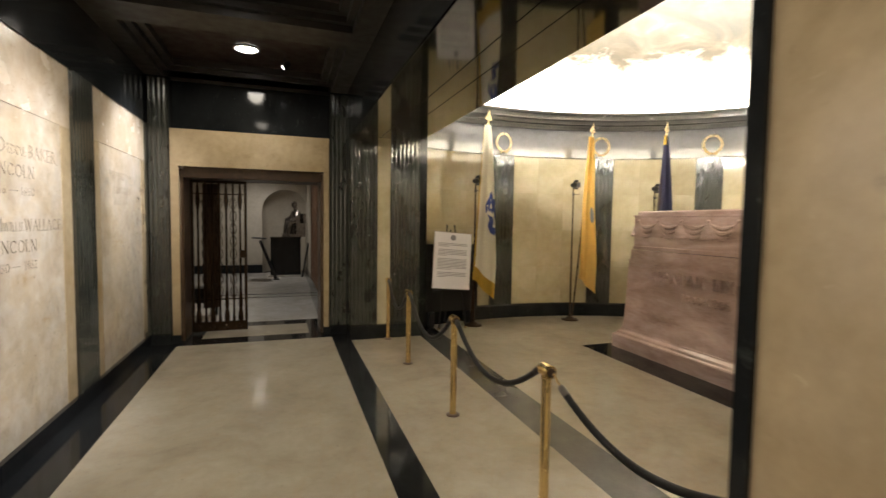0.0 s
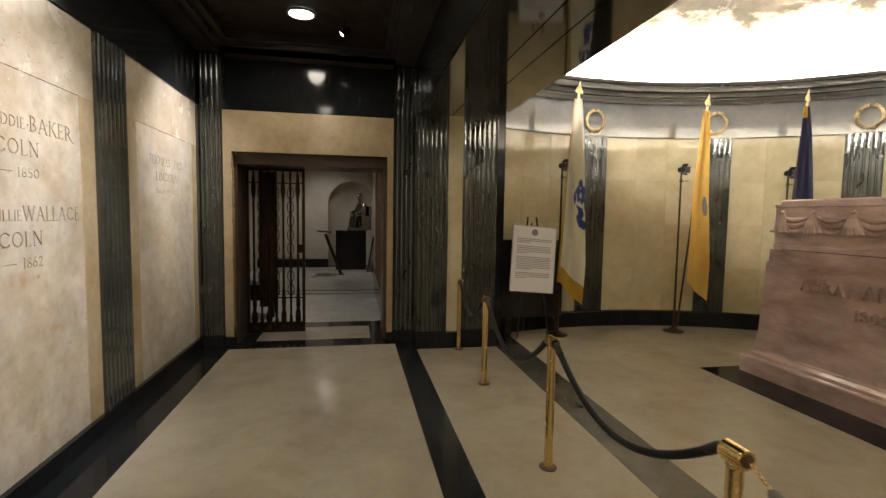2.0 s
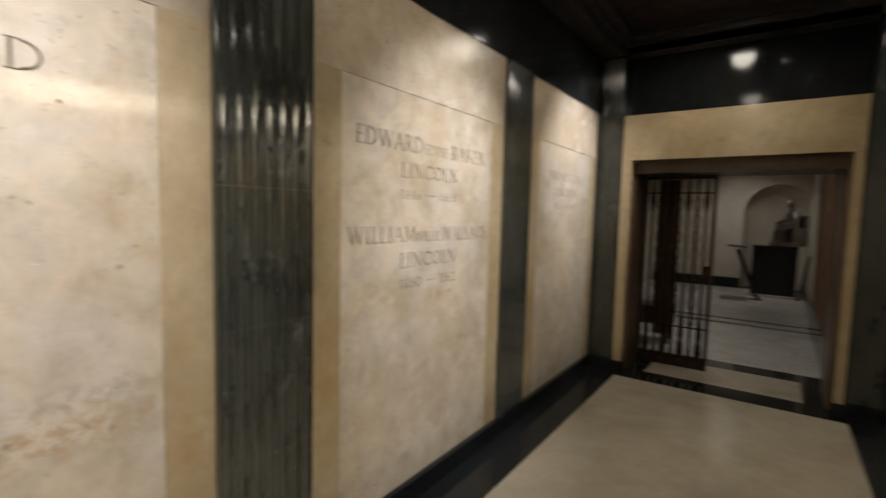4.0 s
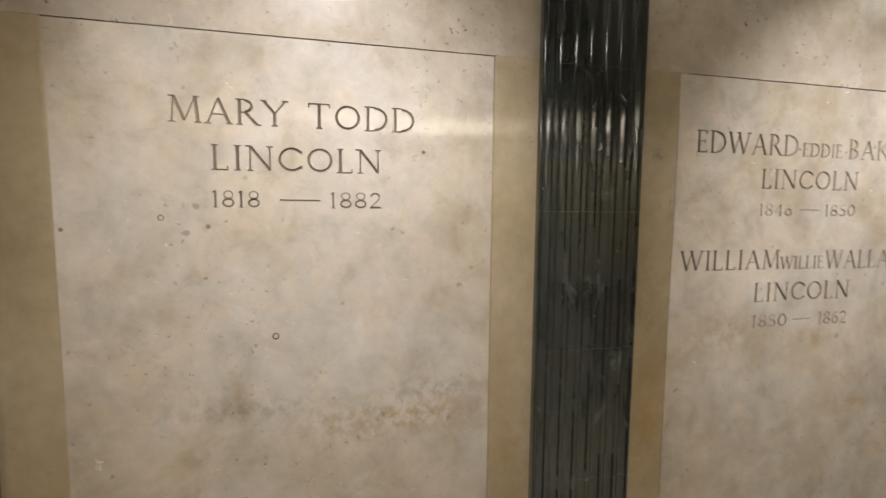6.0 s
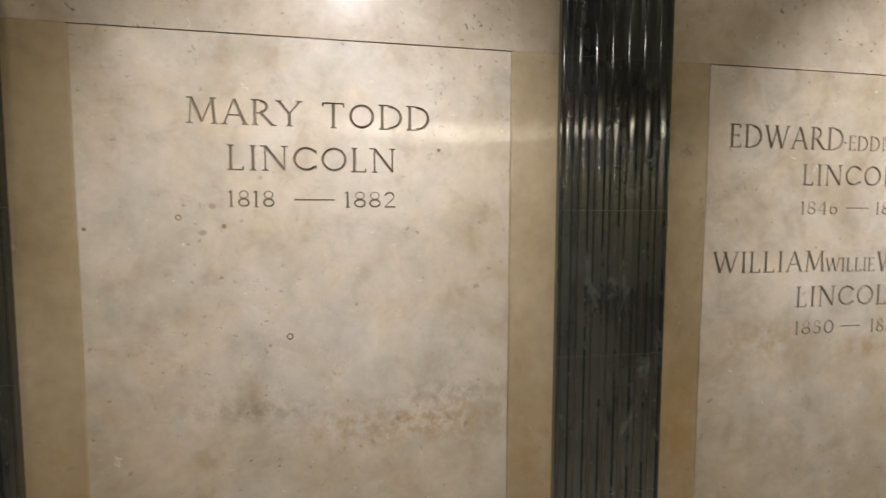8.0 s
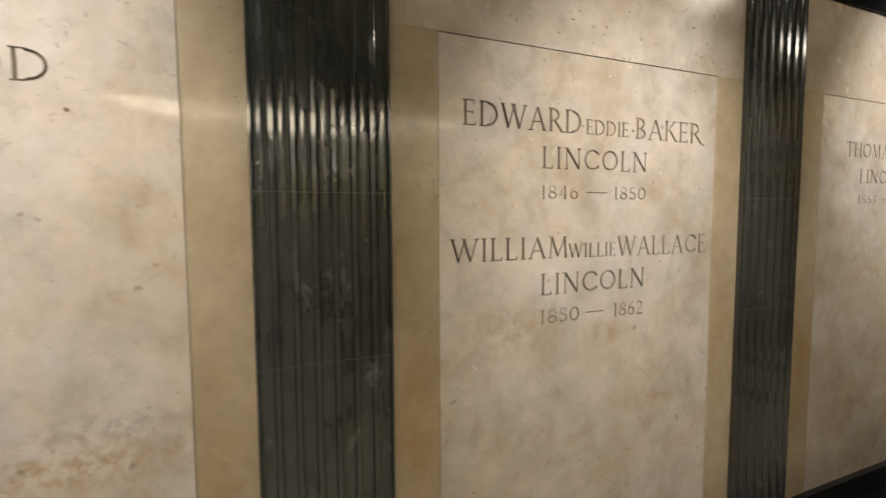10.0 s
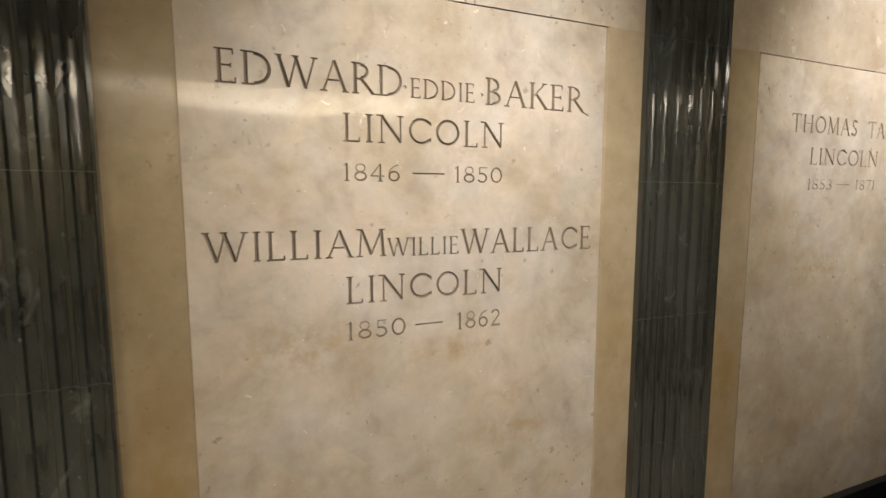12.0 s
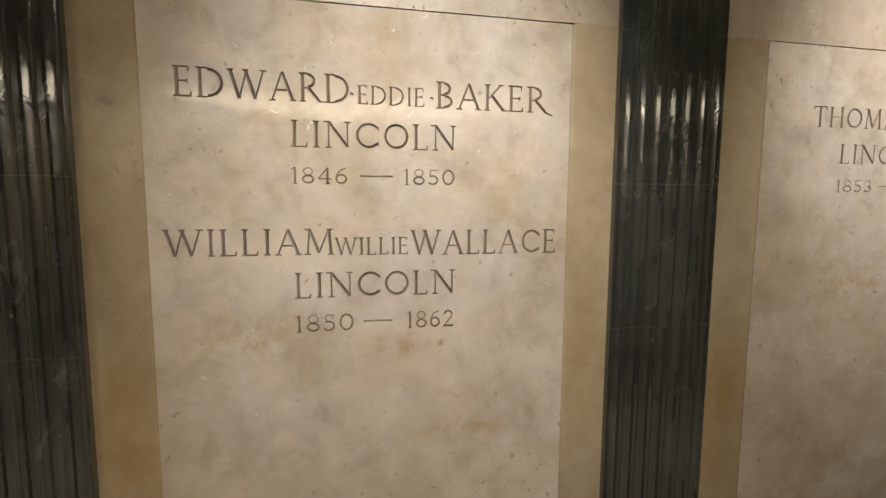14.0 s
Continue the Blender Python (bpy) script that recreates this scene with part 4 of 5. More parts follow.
# ---- stone plugs in the wall ----
for y, z, r in ((1.575, 1.228, 0.0105), (1.265, 1.597, 0.009), (2.043, 1.813, 0.006), (1.391, 1.571, 0.007), (1.013, 1.563, 0.006)):
    m = Matrix.Translation((WALL_W - 0.003, y, z)) @ pose(0, 0, 0, 0, 90, 0)
    if r < 0.009:
        plug = lathe([(r, -0.002), (r, 0.0006), (r * 0.75, 0.0012), (r * 0.7, 0.0002), (0.0, 0.0004)], m=m, n=16)
        tagged(part("stone_plug", plug, BRONZE_PLUG, None, smooth=True), "small brown round plug set in the crypt panel", "plug", "wall plugs")
    else:
        plug = thing("stone_plug", m, "round pale plug with a brown rim set in the crypt panel", "plug", "wall plugs")
        part("rim", lathe([(r, -0.002), (r * 1.04, 0.0005), (r * 0.9, 0.0013), (r * 0.66, 0.0009), (r * 0.6, 0.0), (r * 0.6, -0.002)], n=20), BRONZE_PLUG, plug, "brown filler rim", smooth=True)
        part("core", lathe([(r * 0.59, -0.002), (r * 0.57, 0.0004), (0.0, 0.0006)], n=16), PANEL, plug, "pale stone core", smooth=True)

# ---- corridor lamps ----


def downlight(x, y):
    d = thing("downlight", pose(x, y, COFFER), "lit round recessed downlight in a coffer", "downlight", "corridor downlights")
    part("trim_ring", lathe([(0.135, -0.004), (0.135, -0.018), (0.122, -0.022), (0.112, -0.016), (0.112, -0.004)], n=32), STEEL, d, "white metal ring", smooth=True)
    part("lens", lathe([(0.111, -0.003), (0.108, -0.014), (0.06, -0.020), (0.0, -0.022)], n=32), LAMP_GLASS, d, "glowing frosted lens", smooth=True)
    spot_lamp("downlight_beam", (x, y, COFFER - 0.05), (x - 0.12, y, 0), DOWN_POWER, 168, 0.5, 0.10, SOFT_WARM)


def ceiling_spot(x, y, target, power):
    s = thing("ceiling_spot", pose(x, y, COFFER), "small lit adjustable spotlight hung from a coffer", "spotlight", "ceiling spots")
    part("stem", tube([(0, 0, 0), (0, 0, -0.10)], 0.008), IRON, s)
    aim = (Vector(target) - Vector((x, y, COFFER - 0.13))).normalized()
    m = Matrix.Translation((0, 0, -0.13)) @ aim.to_track_quat("Z", "Y").to_matrix().to_4x4()
    part("head", lathe([(0.018, -0.07), (0.034, -0.05), (0.038, 0.03), (0.034, 0.03), (0.032, 0.02)], m=m, n=20), IRON, s, smooth=True)
    part("lens", lathe([(0.031, 0.024), (0.02, 0.03), (0.0, 0.032)], m=m, n=20), SPOT_GLASS, s, "glowing lens", smooth=True)
    eye = Vector((x, y, COFFER - 0.13)) + aim * 0.05
    spot_lamp("ceiling_spot_beam", eye, target, power, 57, 1.0, 0.055, COOL)


AIM = {0: (0.0, 1.52, 1.08), 1: (0.10, 1.40, 1.12), 2: (0.08, 1.86, 1.08)}      # each spot's aim along the wall, its height, its strength
for k in range(-2, 3):
    aim = AIM.get(k, (0.0, 1.6, 1.0))
    downlight(-0.36, 5.72 - BAY * (2 - k))
    ceiling_spot(0.026, 5.76 - BAY * (2 - k), (-1.5, 5.76 - BAY * (2 - k) + aim[0], aim[1]), SPOT_POWER * aim[2])

# ---- sarcophagus ----
TX, TY = 4.56, 3.75
tomb = thing("sarcophagus", pose(TX, TY, 0), "red-brown marble sarcophagus with swag frieze and raised lettering", "sarcophagus")


def tier(steps):
    """A stepped block: (front x, end y, z) from below up, mirrored about the tomb's middle."""
    bm = bmesh.new()
    rings = []
    for x, y, z in steps:
        a, b = TX - x, y - TY
        rings.append([bm.verts.new(p) for p in ((-a, -b, z), (a, -b, z), (a, b, z), (-a, b, z))])
    bm.faces.new(rings[0][::-1])
    bm.faces.new(rings[-1])
    for p, q in zip(rings, rings[1:]):
        for k in range(4):
            bm.faces.new((p[k], p[(k + 1) % 4], q[(k + 1) % 4], q[k]))
    return bm


part("floor_slab", tier([(3.465, 5.035, 0.0), (3.465, 5.035, 0.006)]), BLACK, tomb, "black marble slab in the floor")
part("plinth", tier([(3.815, 4.935, 0.006), (3.812, 4.937, 0.155), (3.82, 4.93, 0.168), (3.845, 4.905, 0.175), (3.855, 4.895, 0.20), (3.88, 4.87, 0.225), (3.885, 4.865, 0.245)]), TOMB, tomb, bevel=0.004)
part("body", tier([(3.893, 4.857, 0.245), (3.905, 4.84, 0.40), (3.922, 4.812, 1.075)]), TOMB, tomb, bevel=0.006)
part("step", tier([(3.932, 4.80, 1.075), (3.936, 4.795, 1.192)]), TOMB, tomb, bevel=0.008)
part("frieze", tier([(3.950, 4.775, 1.197), (3.945, 4.78, 1.235), (3.952, 4.772, 1.24), (3.952, 4.772, 1.575), (3.944, 4.78, 1.58), (3.944, 4.78, 1.598)]), TOMB, tomb, bevel=0.003)
part("lid", tier([(3.975, 4.745, 1.598), (3.972, 4.747, 1.632), (3.982, 4.737, 1.645)]), TOMB, tomb, bevel=0.004)


def swag_side(length, count, put):
    """Hanging cloth swags between draped knots along one side of the frieze."""
    pitch = length / count
    for k in range(count):
        c = -length / 2 + (k + 0.5) * pitch
        bm = bmesh.new()
        for fold in range(3):
            drop = 0.055 + 0.040 * fold
            pts, rad = [], []
            for j in range(13):
                s = j / 12.0
                pts.append(put(c + (s - 0.5) * pitch * 0.98, 1.515 - 0.012 * fold - drop * (1 - (2 * s - 1) ** 2), 0.012))
                rad.append(0.007 + 0.017 * math.sin(math.pi * s) ** 1.3)
            add_tube(bm, pts, rad, 7)
        part("swag", bm, TOMB, tomb, smooth=True)
    for k in range(count + 1):
        c = -length / 2 + k * pitch
        if k in (0, count):
            c *= 0.962
        bm = bmesh.new()
        for lean in (-1.6, -0.8, 0, 0.8, 1.6):
            pts = [put(c + lean * (0.008 + 0.042 * s ** 1.2), 1.53 - 0.175 * s, 0.012 + 0.006 * math.sin(3 * s)) for s in (j / 6.0 for j in range(7))]
            add_tube(bm, pts, [0.012 + 0.013 * j / 6 for j in range(7)], 7)
        m = Matrix.Translation(put(c, 1.528, 0.014))
        bmesh.ops.create_uvsphere(bm, u_segments=12, v_segments=8, radius=0.026, matrix=m @ Matrix.Diagonal((0.8, 1, 0.8, 1)))
        part("draped_knot", bm, TOMB, tomb, smooth=True)


swag_side(1.98, 6, lambda s, z, d: Vector((3.952 - TX - d + 0.015, s, z)))
swag_side(1.16, 4, lambda s, z, d: Vector((s, 4.772 - TY + d - 0.015, z)))


def tomb_text(body, tall, wide, yc, z, x):
    bm = writing(body, tall, wide, False)
    bm.transform(Matrix(((0, 0, -1, x - TX), (-1, 0, 0, yc - TY), (0, 1, 0, z), (0, 0, 0, 1))))
    part("lettering", bm, TOMB, tomb, "raised stone letters")


tomb_text("ABRAHAM", 0.105, 0.72, 4.085, 0.915, 3.9155)
tomb_text("LINCOLN", 0.105, 0.66, 3.30, 0.915, 3.9155)
tomb_text("1809-1865", 0.080, 0.56, 3.71, 0.735, 3.911)

# ---- rope barrier ----
POST_X = 1.236
POSTS = [6.01, 4.93, 3.545, 2.25, 0.98]
SHIFT = {2.25: 0.026, 6.01: 0.015, 0.98: 0.04}      # posts that stand a little out of line
HEAD = 0.745


def stanchion(y, m=None):
    s = thing("stanchion", pose(POST_X + SHIFT.get(y, 0), y, 0), "polished brass rope post with a barrel head in a floor socket", "rope post", "rope barrier posts")
    part("floor_socket", lathe([(0.052, 0.0), (0.052, 0.006), (0.040, 0.011), (0.030, 0.012)], n=24), SOCKET, s, "brown metal floor socket", smooth=True)
    part("post", lathe([(0.026, 0.004), (0.0265, 0.02), (0.0245, 0.03), (0.0245, HEAD - 0.045), (0.0275, HEAD - 0.04), (0.0275, HEAD - 0.032), (0.024, HEAD - 0.028), (0.022, HEAD - 0.02)], n=28), BRASS, s, smooth=True)
    along = Matrix.Translation((0, 0, HEAD)) @ pose(0, 0, 0, 90)
    head = part("barrel_head", lathe([(0.022, -0.042), (0.030, -0.042), (0.0325, -0.039), (0.0325, 0.039), (0.030, 0.042), (0.022, 0.042)], m=along, n=28), BRASS, s, smooth=True)
    for side in (-1, 1):
        part("socket", lathe([(0.0215, -0.002), (0.0215, 0.0015), (0.012, 0.003)], m=Matrix.Translation((0, side * 0.042, HEAD)) @ pose(0, 0, 0, -90 * side), n=20), SOCKET, head, "dark rope socket", smooth=True)


for y in POSTS:
    stanchion(y)


def hanging_rope(y0, y1, low, chain=0.0):
    """A rope that hangs from y0 to y1 (y1 the southern end); with chain, its northern end hangs on links."""
    r = thing("barrier_rope", pose(POST_X, (y0 + y1) / 2, low), "black velvet barrier rope sagging between brass posts", "barrier rope", "barrier ropes")
    mid = (y0 + y1) / 2
    a = (y0 - y1) / 2 - 0.055

    def at(s):
        lean = (SHIFT.get(y0, 0) * (1 + s) + SHIFT.get(y1, 0) * (1 - s)) / 2
        return Vector((lean, s * a, (HEAD - low) * (abs(s) ** 1.9)))
    s0, s1 = -0.985, 0.985
    if chain:
        s1 = 1 - chain
    part("cord", tube([at(s0 + (s1 - s0) * k / 30) for k in range(31)], 0.0165, 12), ROPE, r, smooth=True)
    for s, ch in ((s0, 0.0), (s1, chain)):
        sign = 1 if s > 0 else -1
        p, q = at(s), at(s - sign * 0.08)
        part("rope_tip", tube([q, p, p + (p - q).normalized() * 0.012], [0.019, 0.019, 0.012], 12), ROPE_TIP if ch else IRON, r, "rope end sleeve", smooth=True)
        if ch:
            start, end = p + (p - q).normalized() * 0.012, at(1.0)
            for k in range(5):
                c = start.lerp(end, (k + 0.5) / 5)
                d = (end - start).normalized()
                side = Vector((1, 0, 0)) if k % 2 else d.cross(Vector((1, 0, 0)))
                ln = (end - start).length / 5 * 0.62
                part("chain_link", tube([c + d * ln * math.cos(t) + side * 0.006 * math.sin(t) for t in (2 * math.pi * j / 12 for j in range(12))], 0.0022, 6, True), BRASS, r, smooth=True)
    return r


for (a, b), low, chain in zip(zip(POSTS, POSTS[1:]), (0.49, 0.455, 0.50, 0.56), (0, 0, 0, 0.14)):
    hanging_rope(a, b, low, chain)

# ---- flags and their lamp stands ----


def light_stand(x, y, top, aim):
    s = thing("light_stand", pose(x, y, 0), "brown iron lamp stand with a barn-door head turned off", "lamp stand", "flag lamp stands")
    part("base", lathe([(0.13, 0.0), (0.13, 0.012), (0.115, 0.024), (0.06, 0.034), (0.045, 0.05), (0.022, 0.058), (0.018, 0.10)], n=28), RUST, s, smooth=True)
    part("pole", lathe([(0.0135, 0.055), (0.0135, 0.9), (0.012, 0.905), (0.011, top - 0.06)], n=12), RUST, s, smooth=True)
    head = part("lamp_head", lathe([(0.014, -0.035), (0.034, -0.03), (0.036, 0.03), (0.028, 0.034)], m=Matrix.Translation((0, 0, top - 0.02)) @ pose(0, 0, 0, 90, 0, aim), n=16), IRON, s, smooth=True)
    for k in range(4):
        flap = box(-0.040, 0.040, 0.0, 0.055, -0.0015, 0.0015)
        flap.transform(Matrix.Translation((0, 0, top - 0.02)) @ pose(0, 0, 0, 90, 0, aim) @ pose(0, 0, 0.03, 0, 0, 90 * k) @ pose(0, 0.034, 0, 48))
        part("barn_door", flap, IRON, head)
    part("arm", tube([(0, 0, top - 0.16), (0.09, -0.03, top - 0.16)], 0.0045), RUST, s)
    part("clamp", lathe([(0.016, -0.02), (0.018, 0.0), (0.016, 0.02)], (0, 0, top - 0.16), 12), IRON, s, smooth=True)
    return s


def draped(path_top, path_low, w_top, w_low, toward, folds, seed, slant=0.16, depth=0.07, across=120, down=90, drift=0.0, lap=0.03):
    """Cloth hung along a leaning pole and gathered into folds; returns points by (column, row)."""
    rng = random.Random(seed)
    ph = [rng.uniform(0, 6.28) for _ in range(4)]
    top, low, side = Vector(path_top), Vector(path_low), Vector(toward).normalized()
    out = Vector((side.y, -side.x, 0))
    grid = []
    for j in range(down + 1):
        s = j / down
        row = []
        width = w_top + (w_low - w_top) * min(1, s * 1.25) ** 0.8
        for i in range(across + 1):
            u = i / across
            hang = low.z - top.z
            base = top.lerp(low, s)
            base.z = top.z + hang * s * (1 + slant * (u ** 1.5) * 0.8) + 0.02 * math.sin(5 * u + ph[0]) * s
            wave = math.sin(folds * 2 * math.pi * u + ph[1] + 0.7 * s) * 0.6 + math.sin(folds * 3.7 * u + ph[2] - 1.3 * s) * 0.4
            amp = depth * (0.35 + 0.65 * min(1, s * 1.6)) * (0.5 + 0.5 * math.sin(math.pi * (0.15 + 0.75 * u)))
            curl = width * (u - 0.05 * math.sin(2 * math.pi * u * folds + ph[3]) * s)
            row.append(base + side * (curl - lap + drift * 1.8 * max(0.0, s - 0.45)) + out * (wave * amp + 0.028))
        grid.append(row)
    return grid


def cloth(grid, keep):
    bm = bmesh.new()
    nr, nc = len(grid), len(grid[0])
    v = [[None] * nc for _ in grid]
    for j in range(nr - 1):
        for i in range(nc - 1):
            if keep(i / (nc - 1), j / (nr - 1)):
                quad = []
                for jj, ii in ((j, i), (j, i + 1), (j + 1, i + 1), (j + 1, i)):
                    if v[jj][ii] is None:
                        v[jj][ii] = bm.verts.new(grid[jj][ii])
                    quad.append(v[jj][ii])
                bm.faces.new(quad)
    bmesh.ops.solidify(bm, geom=bm.faces[:], thickness=0.003)
    return bm


def flag(name, foot, tip, label, parts, w_top, w_low, low_z, toward, folds, seed, **more):
    f = thing(name, pose(*foot), label, "flag", "flags on poles")
    F, T = Vector((0, 0, 0)), Vector(tip) - Vector(foot)
    spear = 0.17
    d = T.normalized()
    top = T - d * spear
    part("pole", tube([F + d * 0.012, F.lerp(top, 0.5), top], 0.0125, 12), RUST, f, "dark varnished wooden pole", smooth=True)
    flat = Vector((0.95, 0.31, 0))
    flat = (flat - d * flat.dot(d)).normalized()
    thick = d.cross(flat)
    m = Matrix(((flat.x, thick.x, d.x, top.x), (flat.y, thick.y, d.y, top.y), (flat.z, thick.z, d.z, top.z), (0, 0, 0, 1)))
    part("ferrule", lathe([(0.015, -0.03), (0.017, 0.0), (0.012, 0.03), (0.016, 0.045), (0.008, 0.06)], m=m, n=16), GILT, f, smooth=True)
    spear_bm = bmesh.new()
    outline = [(0.0, 0.050), (0.058, 0.050), (0.064, 0.074), (0.034, 0.112), (0.014, 0.150), (0.0, 0.195)]
    mid_f = [spear_bm.verts.new(m @ Vector((0, s * 0.009 * (1 if 0 < k < 5 else 0.1), z))) for s in (1, -1) for k, (_, z) in enumerate(outline)]
    for s in (1, -1):
        edge = [spear_bm.verts.new(m @ Vector((s * w, 0, z))) for w, z in outline[1:-1]]
        for b in (0, 6):
            for k in range(5):
                a0, a1 = mid_f[b + k], mid_f[b + k + 1]
                e0 = edge[k - 1] if k > 0 else None
                e1 = edge[k] if k < 4 else None
                spear_bm.faces.new([q for q in (a0, a1, e1, e0) if q is not None])
    part("spearhead", spear_bm, GILT, f, "gilt spade-shaped finial")
    start = top - d * 0.02
    end = F.lerp(T, (low_z + 0.25 - F.z - foot[2]) / T.z)
    end.z = low_z
    grid = draped(start, end, w_top, w_low, toward, folds, seed, **more)
    for pname, mat, keep, lab in parts:
        part(pname, cloth(grid, keep), mat, f, lab, smooth=True)
    return f


def mark(u, s):
    """A broken shield-like emblem."""
    wide = 0.27 + 0.10 * math.sin(s * 42.0) + 0.10 * noise.noise(Vector((u * 5, s * 30, 2.0)))
    inside = abs((u - 0.82) / wide) ** 2 + abs((s - 0.50) / 0.13) ** 2 < 1
    return inside and noise.noise(Vector((u * 7, s * 30, 5.0))) > -0.14


flag("white_flag", (2.55, 6.43, 0.05), (2.755, 6.37, 3.05), "cream-white flag with blue emblem and gold fringe on a leaning pole",
     [("fabric", WHITE_CLOTH, lambda u, s: s < 0.91 and u > 0.06 and not mark(u, s), ""),
      ("emblem", EMBLEM, lambda u, s: s < 0.91 and u > 0.06 and mark(u, s), "blue embroidered emblem"),
      ("fringe", FRINGE, lambda u, s: s >= 0.91 or u <= 0.06, "gold fringe")], 0.09, 0.31, 0.60, (0.95, -0.28, 0), 1.2, 3, slant=0.15, depth=0.05, lap=0.055)
flag("golden_flag", (4.23, 6.40, 0.05), (4.425, 6.28, 2.985), "golden orange flag with small grey emblem on a leaning pole",
     [("fabric", GOLD_CLOTH, lambda u, s: not abs((u - 0.78) / 0.13) ** 2 + abs((s - 0.50) / 0.05) ** 2 < 1, ""),
      ("emblem", EMBLEM_GREY, lambda u, s: abs((u - 0.78) / 0.13) ** 2 + abs((s - 0.50) / 0.05) ** 2 < 1, "grey embroidered emblem")], 0.07, 0.25, 0.58, (0.93, -0.36, 0), 1.2, 8, slant=0.12, depth=0.05, drift=0.06, lap=0.05)
flag("navy_flag", (5.28, 5.95, 0.05), (5.42, 5.86, 3.0), "navy blue flag with gold cord on a leaning pole",
     [("fabric", NAVY_CLOTH, lambda u, s: s > 0.055 or u > 0.5, ""),
      ("cord", FRINGE, lambda u, s: s <= 0.055 and u <= 0.5, "gold cord")], 0.05, 0.30, 0.45, (0.85, -0.53, 0), 1.3, 5)
flag("striped_flag", (6.30, 4.95, 0.05), (6.32, 4.90, 2.97), "dark blue flag with red and white stripes on a pole",
     [("fabric", NAVY_CLOTH, lambda u, s: s < 0.30, ""),
      ("red_stripe", RED_CLOTH, lambda u, s: 0.30 <= s and int((u + 0.6 * s) * 9) % 2 == 0, "red stripes"),
      ("white_stripe", WHITE_CLOTH, lambda u, s: 0.30 <= s and int((u + 0.6 * s) * 9) % 2 == 1, "white stripes")], 0.05, 0.32, 0.45, (0.4, -0.9, 0), 1.6, 6)
light_stand(2.60, 6.45, 2.10, 20)
light_stand(4.21, 6.43, 2.10, 10)
light_stand(5.39, 6.03, 2.06, 0)

# ---- gilt wreaths ----


def wreath(deg):
    m = facing(deg, 0.022, 2.72)
    w = thing("wreath", m, "gilded laurel wreath tied with a ribbon on the frieze", "wreath", "frieze wreaths")
    R = 0.122
    part("ring", tube([(R * math.cos(t), 0.014, R * 1.08 * math.sin(t)) for t in (math.pi * (0.545 + 1.91 * k / 40) for k in range(41))], 0.010, 8), GILT, w, smooth=True)
    leaf = bmesh.new()
    pts = [(0, 0, 0), (0.007, 0.004, 0.010), (0.009, 0.008, 0.021), (0.0, 0.010, 0.036), (-0.009, 0.008, 0.021), (-0.007, 0.004, 0.010)]
    lo = [leaf.verts.new(p) for p in pts]
    mid_v = leaf.verts.new((0, 0.013, 0.018))
    for k in range(6):
        leaf.faces.new((lo[k], lo[(k + 1) % 6], mid_v))
    leaf.faces.new(lo[::-1])
    shared = finish(leaf, "leaf", GILT)
    rng = random.Random(2)
    for side in (-1, 1):
        for k in range(13):
            t = math.radians(-90 + side * (14 + 12.4 * k))
            c = Vector((R * math.cos(t), 0.02, R * 1.08 * math.sin(t)))
            grow = math.degrees(math.atan2(math.cos(t) * side, -math.sin(t) * side))
            for turn in (-32, 0, 32):
                ob = new("leaf", shared)
                ob.parent = w
                ob.matrix_basis = Matrix.Translation(c + Vector((0, rng.uniform(-0.004, 0.004), 0))) @ pose(0, 0, 0, 0, math.degrees(math.atan2(-math.sin(t) * side, math.cos(t) * side)) + turn + rng.uniform(-6, 6), 0)
    knot = bmesh.new()
    add_tube(knot, [(-0.055, 0.02, -0.155), (-0.02, 0.028, -0.135), (0, 0.032, -0.14), (0.02, 0.028, -0.135), (0.055, 0.02, -0.155)], [0.013, 0.014, 0.018, 0.014, 0.013], 8)
    part("ribbon_knot", knot, GILT, w, smooth=True)


for d in (92.0, 67.5, 41.9, 17.3):
    wreath(d)

# ---- sign on its easel ----
sign = thing("notice_easel", pose(2.20, 6.43, 0), "white printed notice clipped to a black folding easel", "notice easel")
for a, b in (((-0.17, -0.12, 0.012), (-0.02, 0.02, 1.45)), ((0.22, -0.12, 0.012), (0.09, 0.02, 1.45)), ((0.03, 0.22, 0.012), (0.035, 0.03, 1.38))):
    leg = part("leg", tube([a, b], 0.010, 10), IRON, sign, smooth=True)
    part("rubber_foot", lathe([(0.013, 0.0), (0.014, 0.02), (0.011, 0.03)], (a[0], a[1], 0), 10), BRASS, leg, "brass foot", smooth=True)
part("ledge", box(-0.24, 0.30, -0.085, -0.055, 0.525, 0.545), IRON, sign, bevel=0.002)
tilt = pose(0.035, -0.045, 0.955, -6, 4.5, 0)
board = box(-0.272, 0.272, -0.008, 0.0, -0.40, 0.385)
board.transform(tilt)
sheet = part("notice_board", board, PAPER, sign, "white printed sheet", bevel=0.001)
rim = bmesh.new()
for x0, x1, z0, z1 in ((-0.276, 0.276, 0.383, 0.390), (-0.276, 0.276, -0.405, -0.398), (-0.279, -0.272, -0.405, 0.390), (0.272, 0.279, -0.405, 0.390)):
    add_box(rim, x0, x1, -0.012, 0.002, z0, z1)
rim.transform(tilt)
part("rim", rim, STEEL, sign, "thin pale metal rim")
seal = lathe([(0.040, 0.0), (0.040, 0.001), (0.028, 0.001), (0.028, 0.0)], m=tilt @ pose(0, -0.0085, 0.315, 90), n=24)
part("round_seal", seal, INK, sheet, "grey printed round seal")
rng = random.Random(4)
z = 0.235
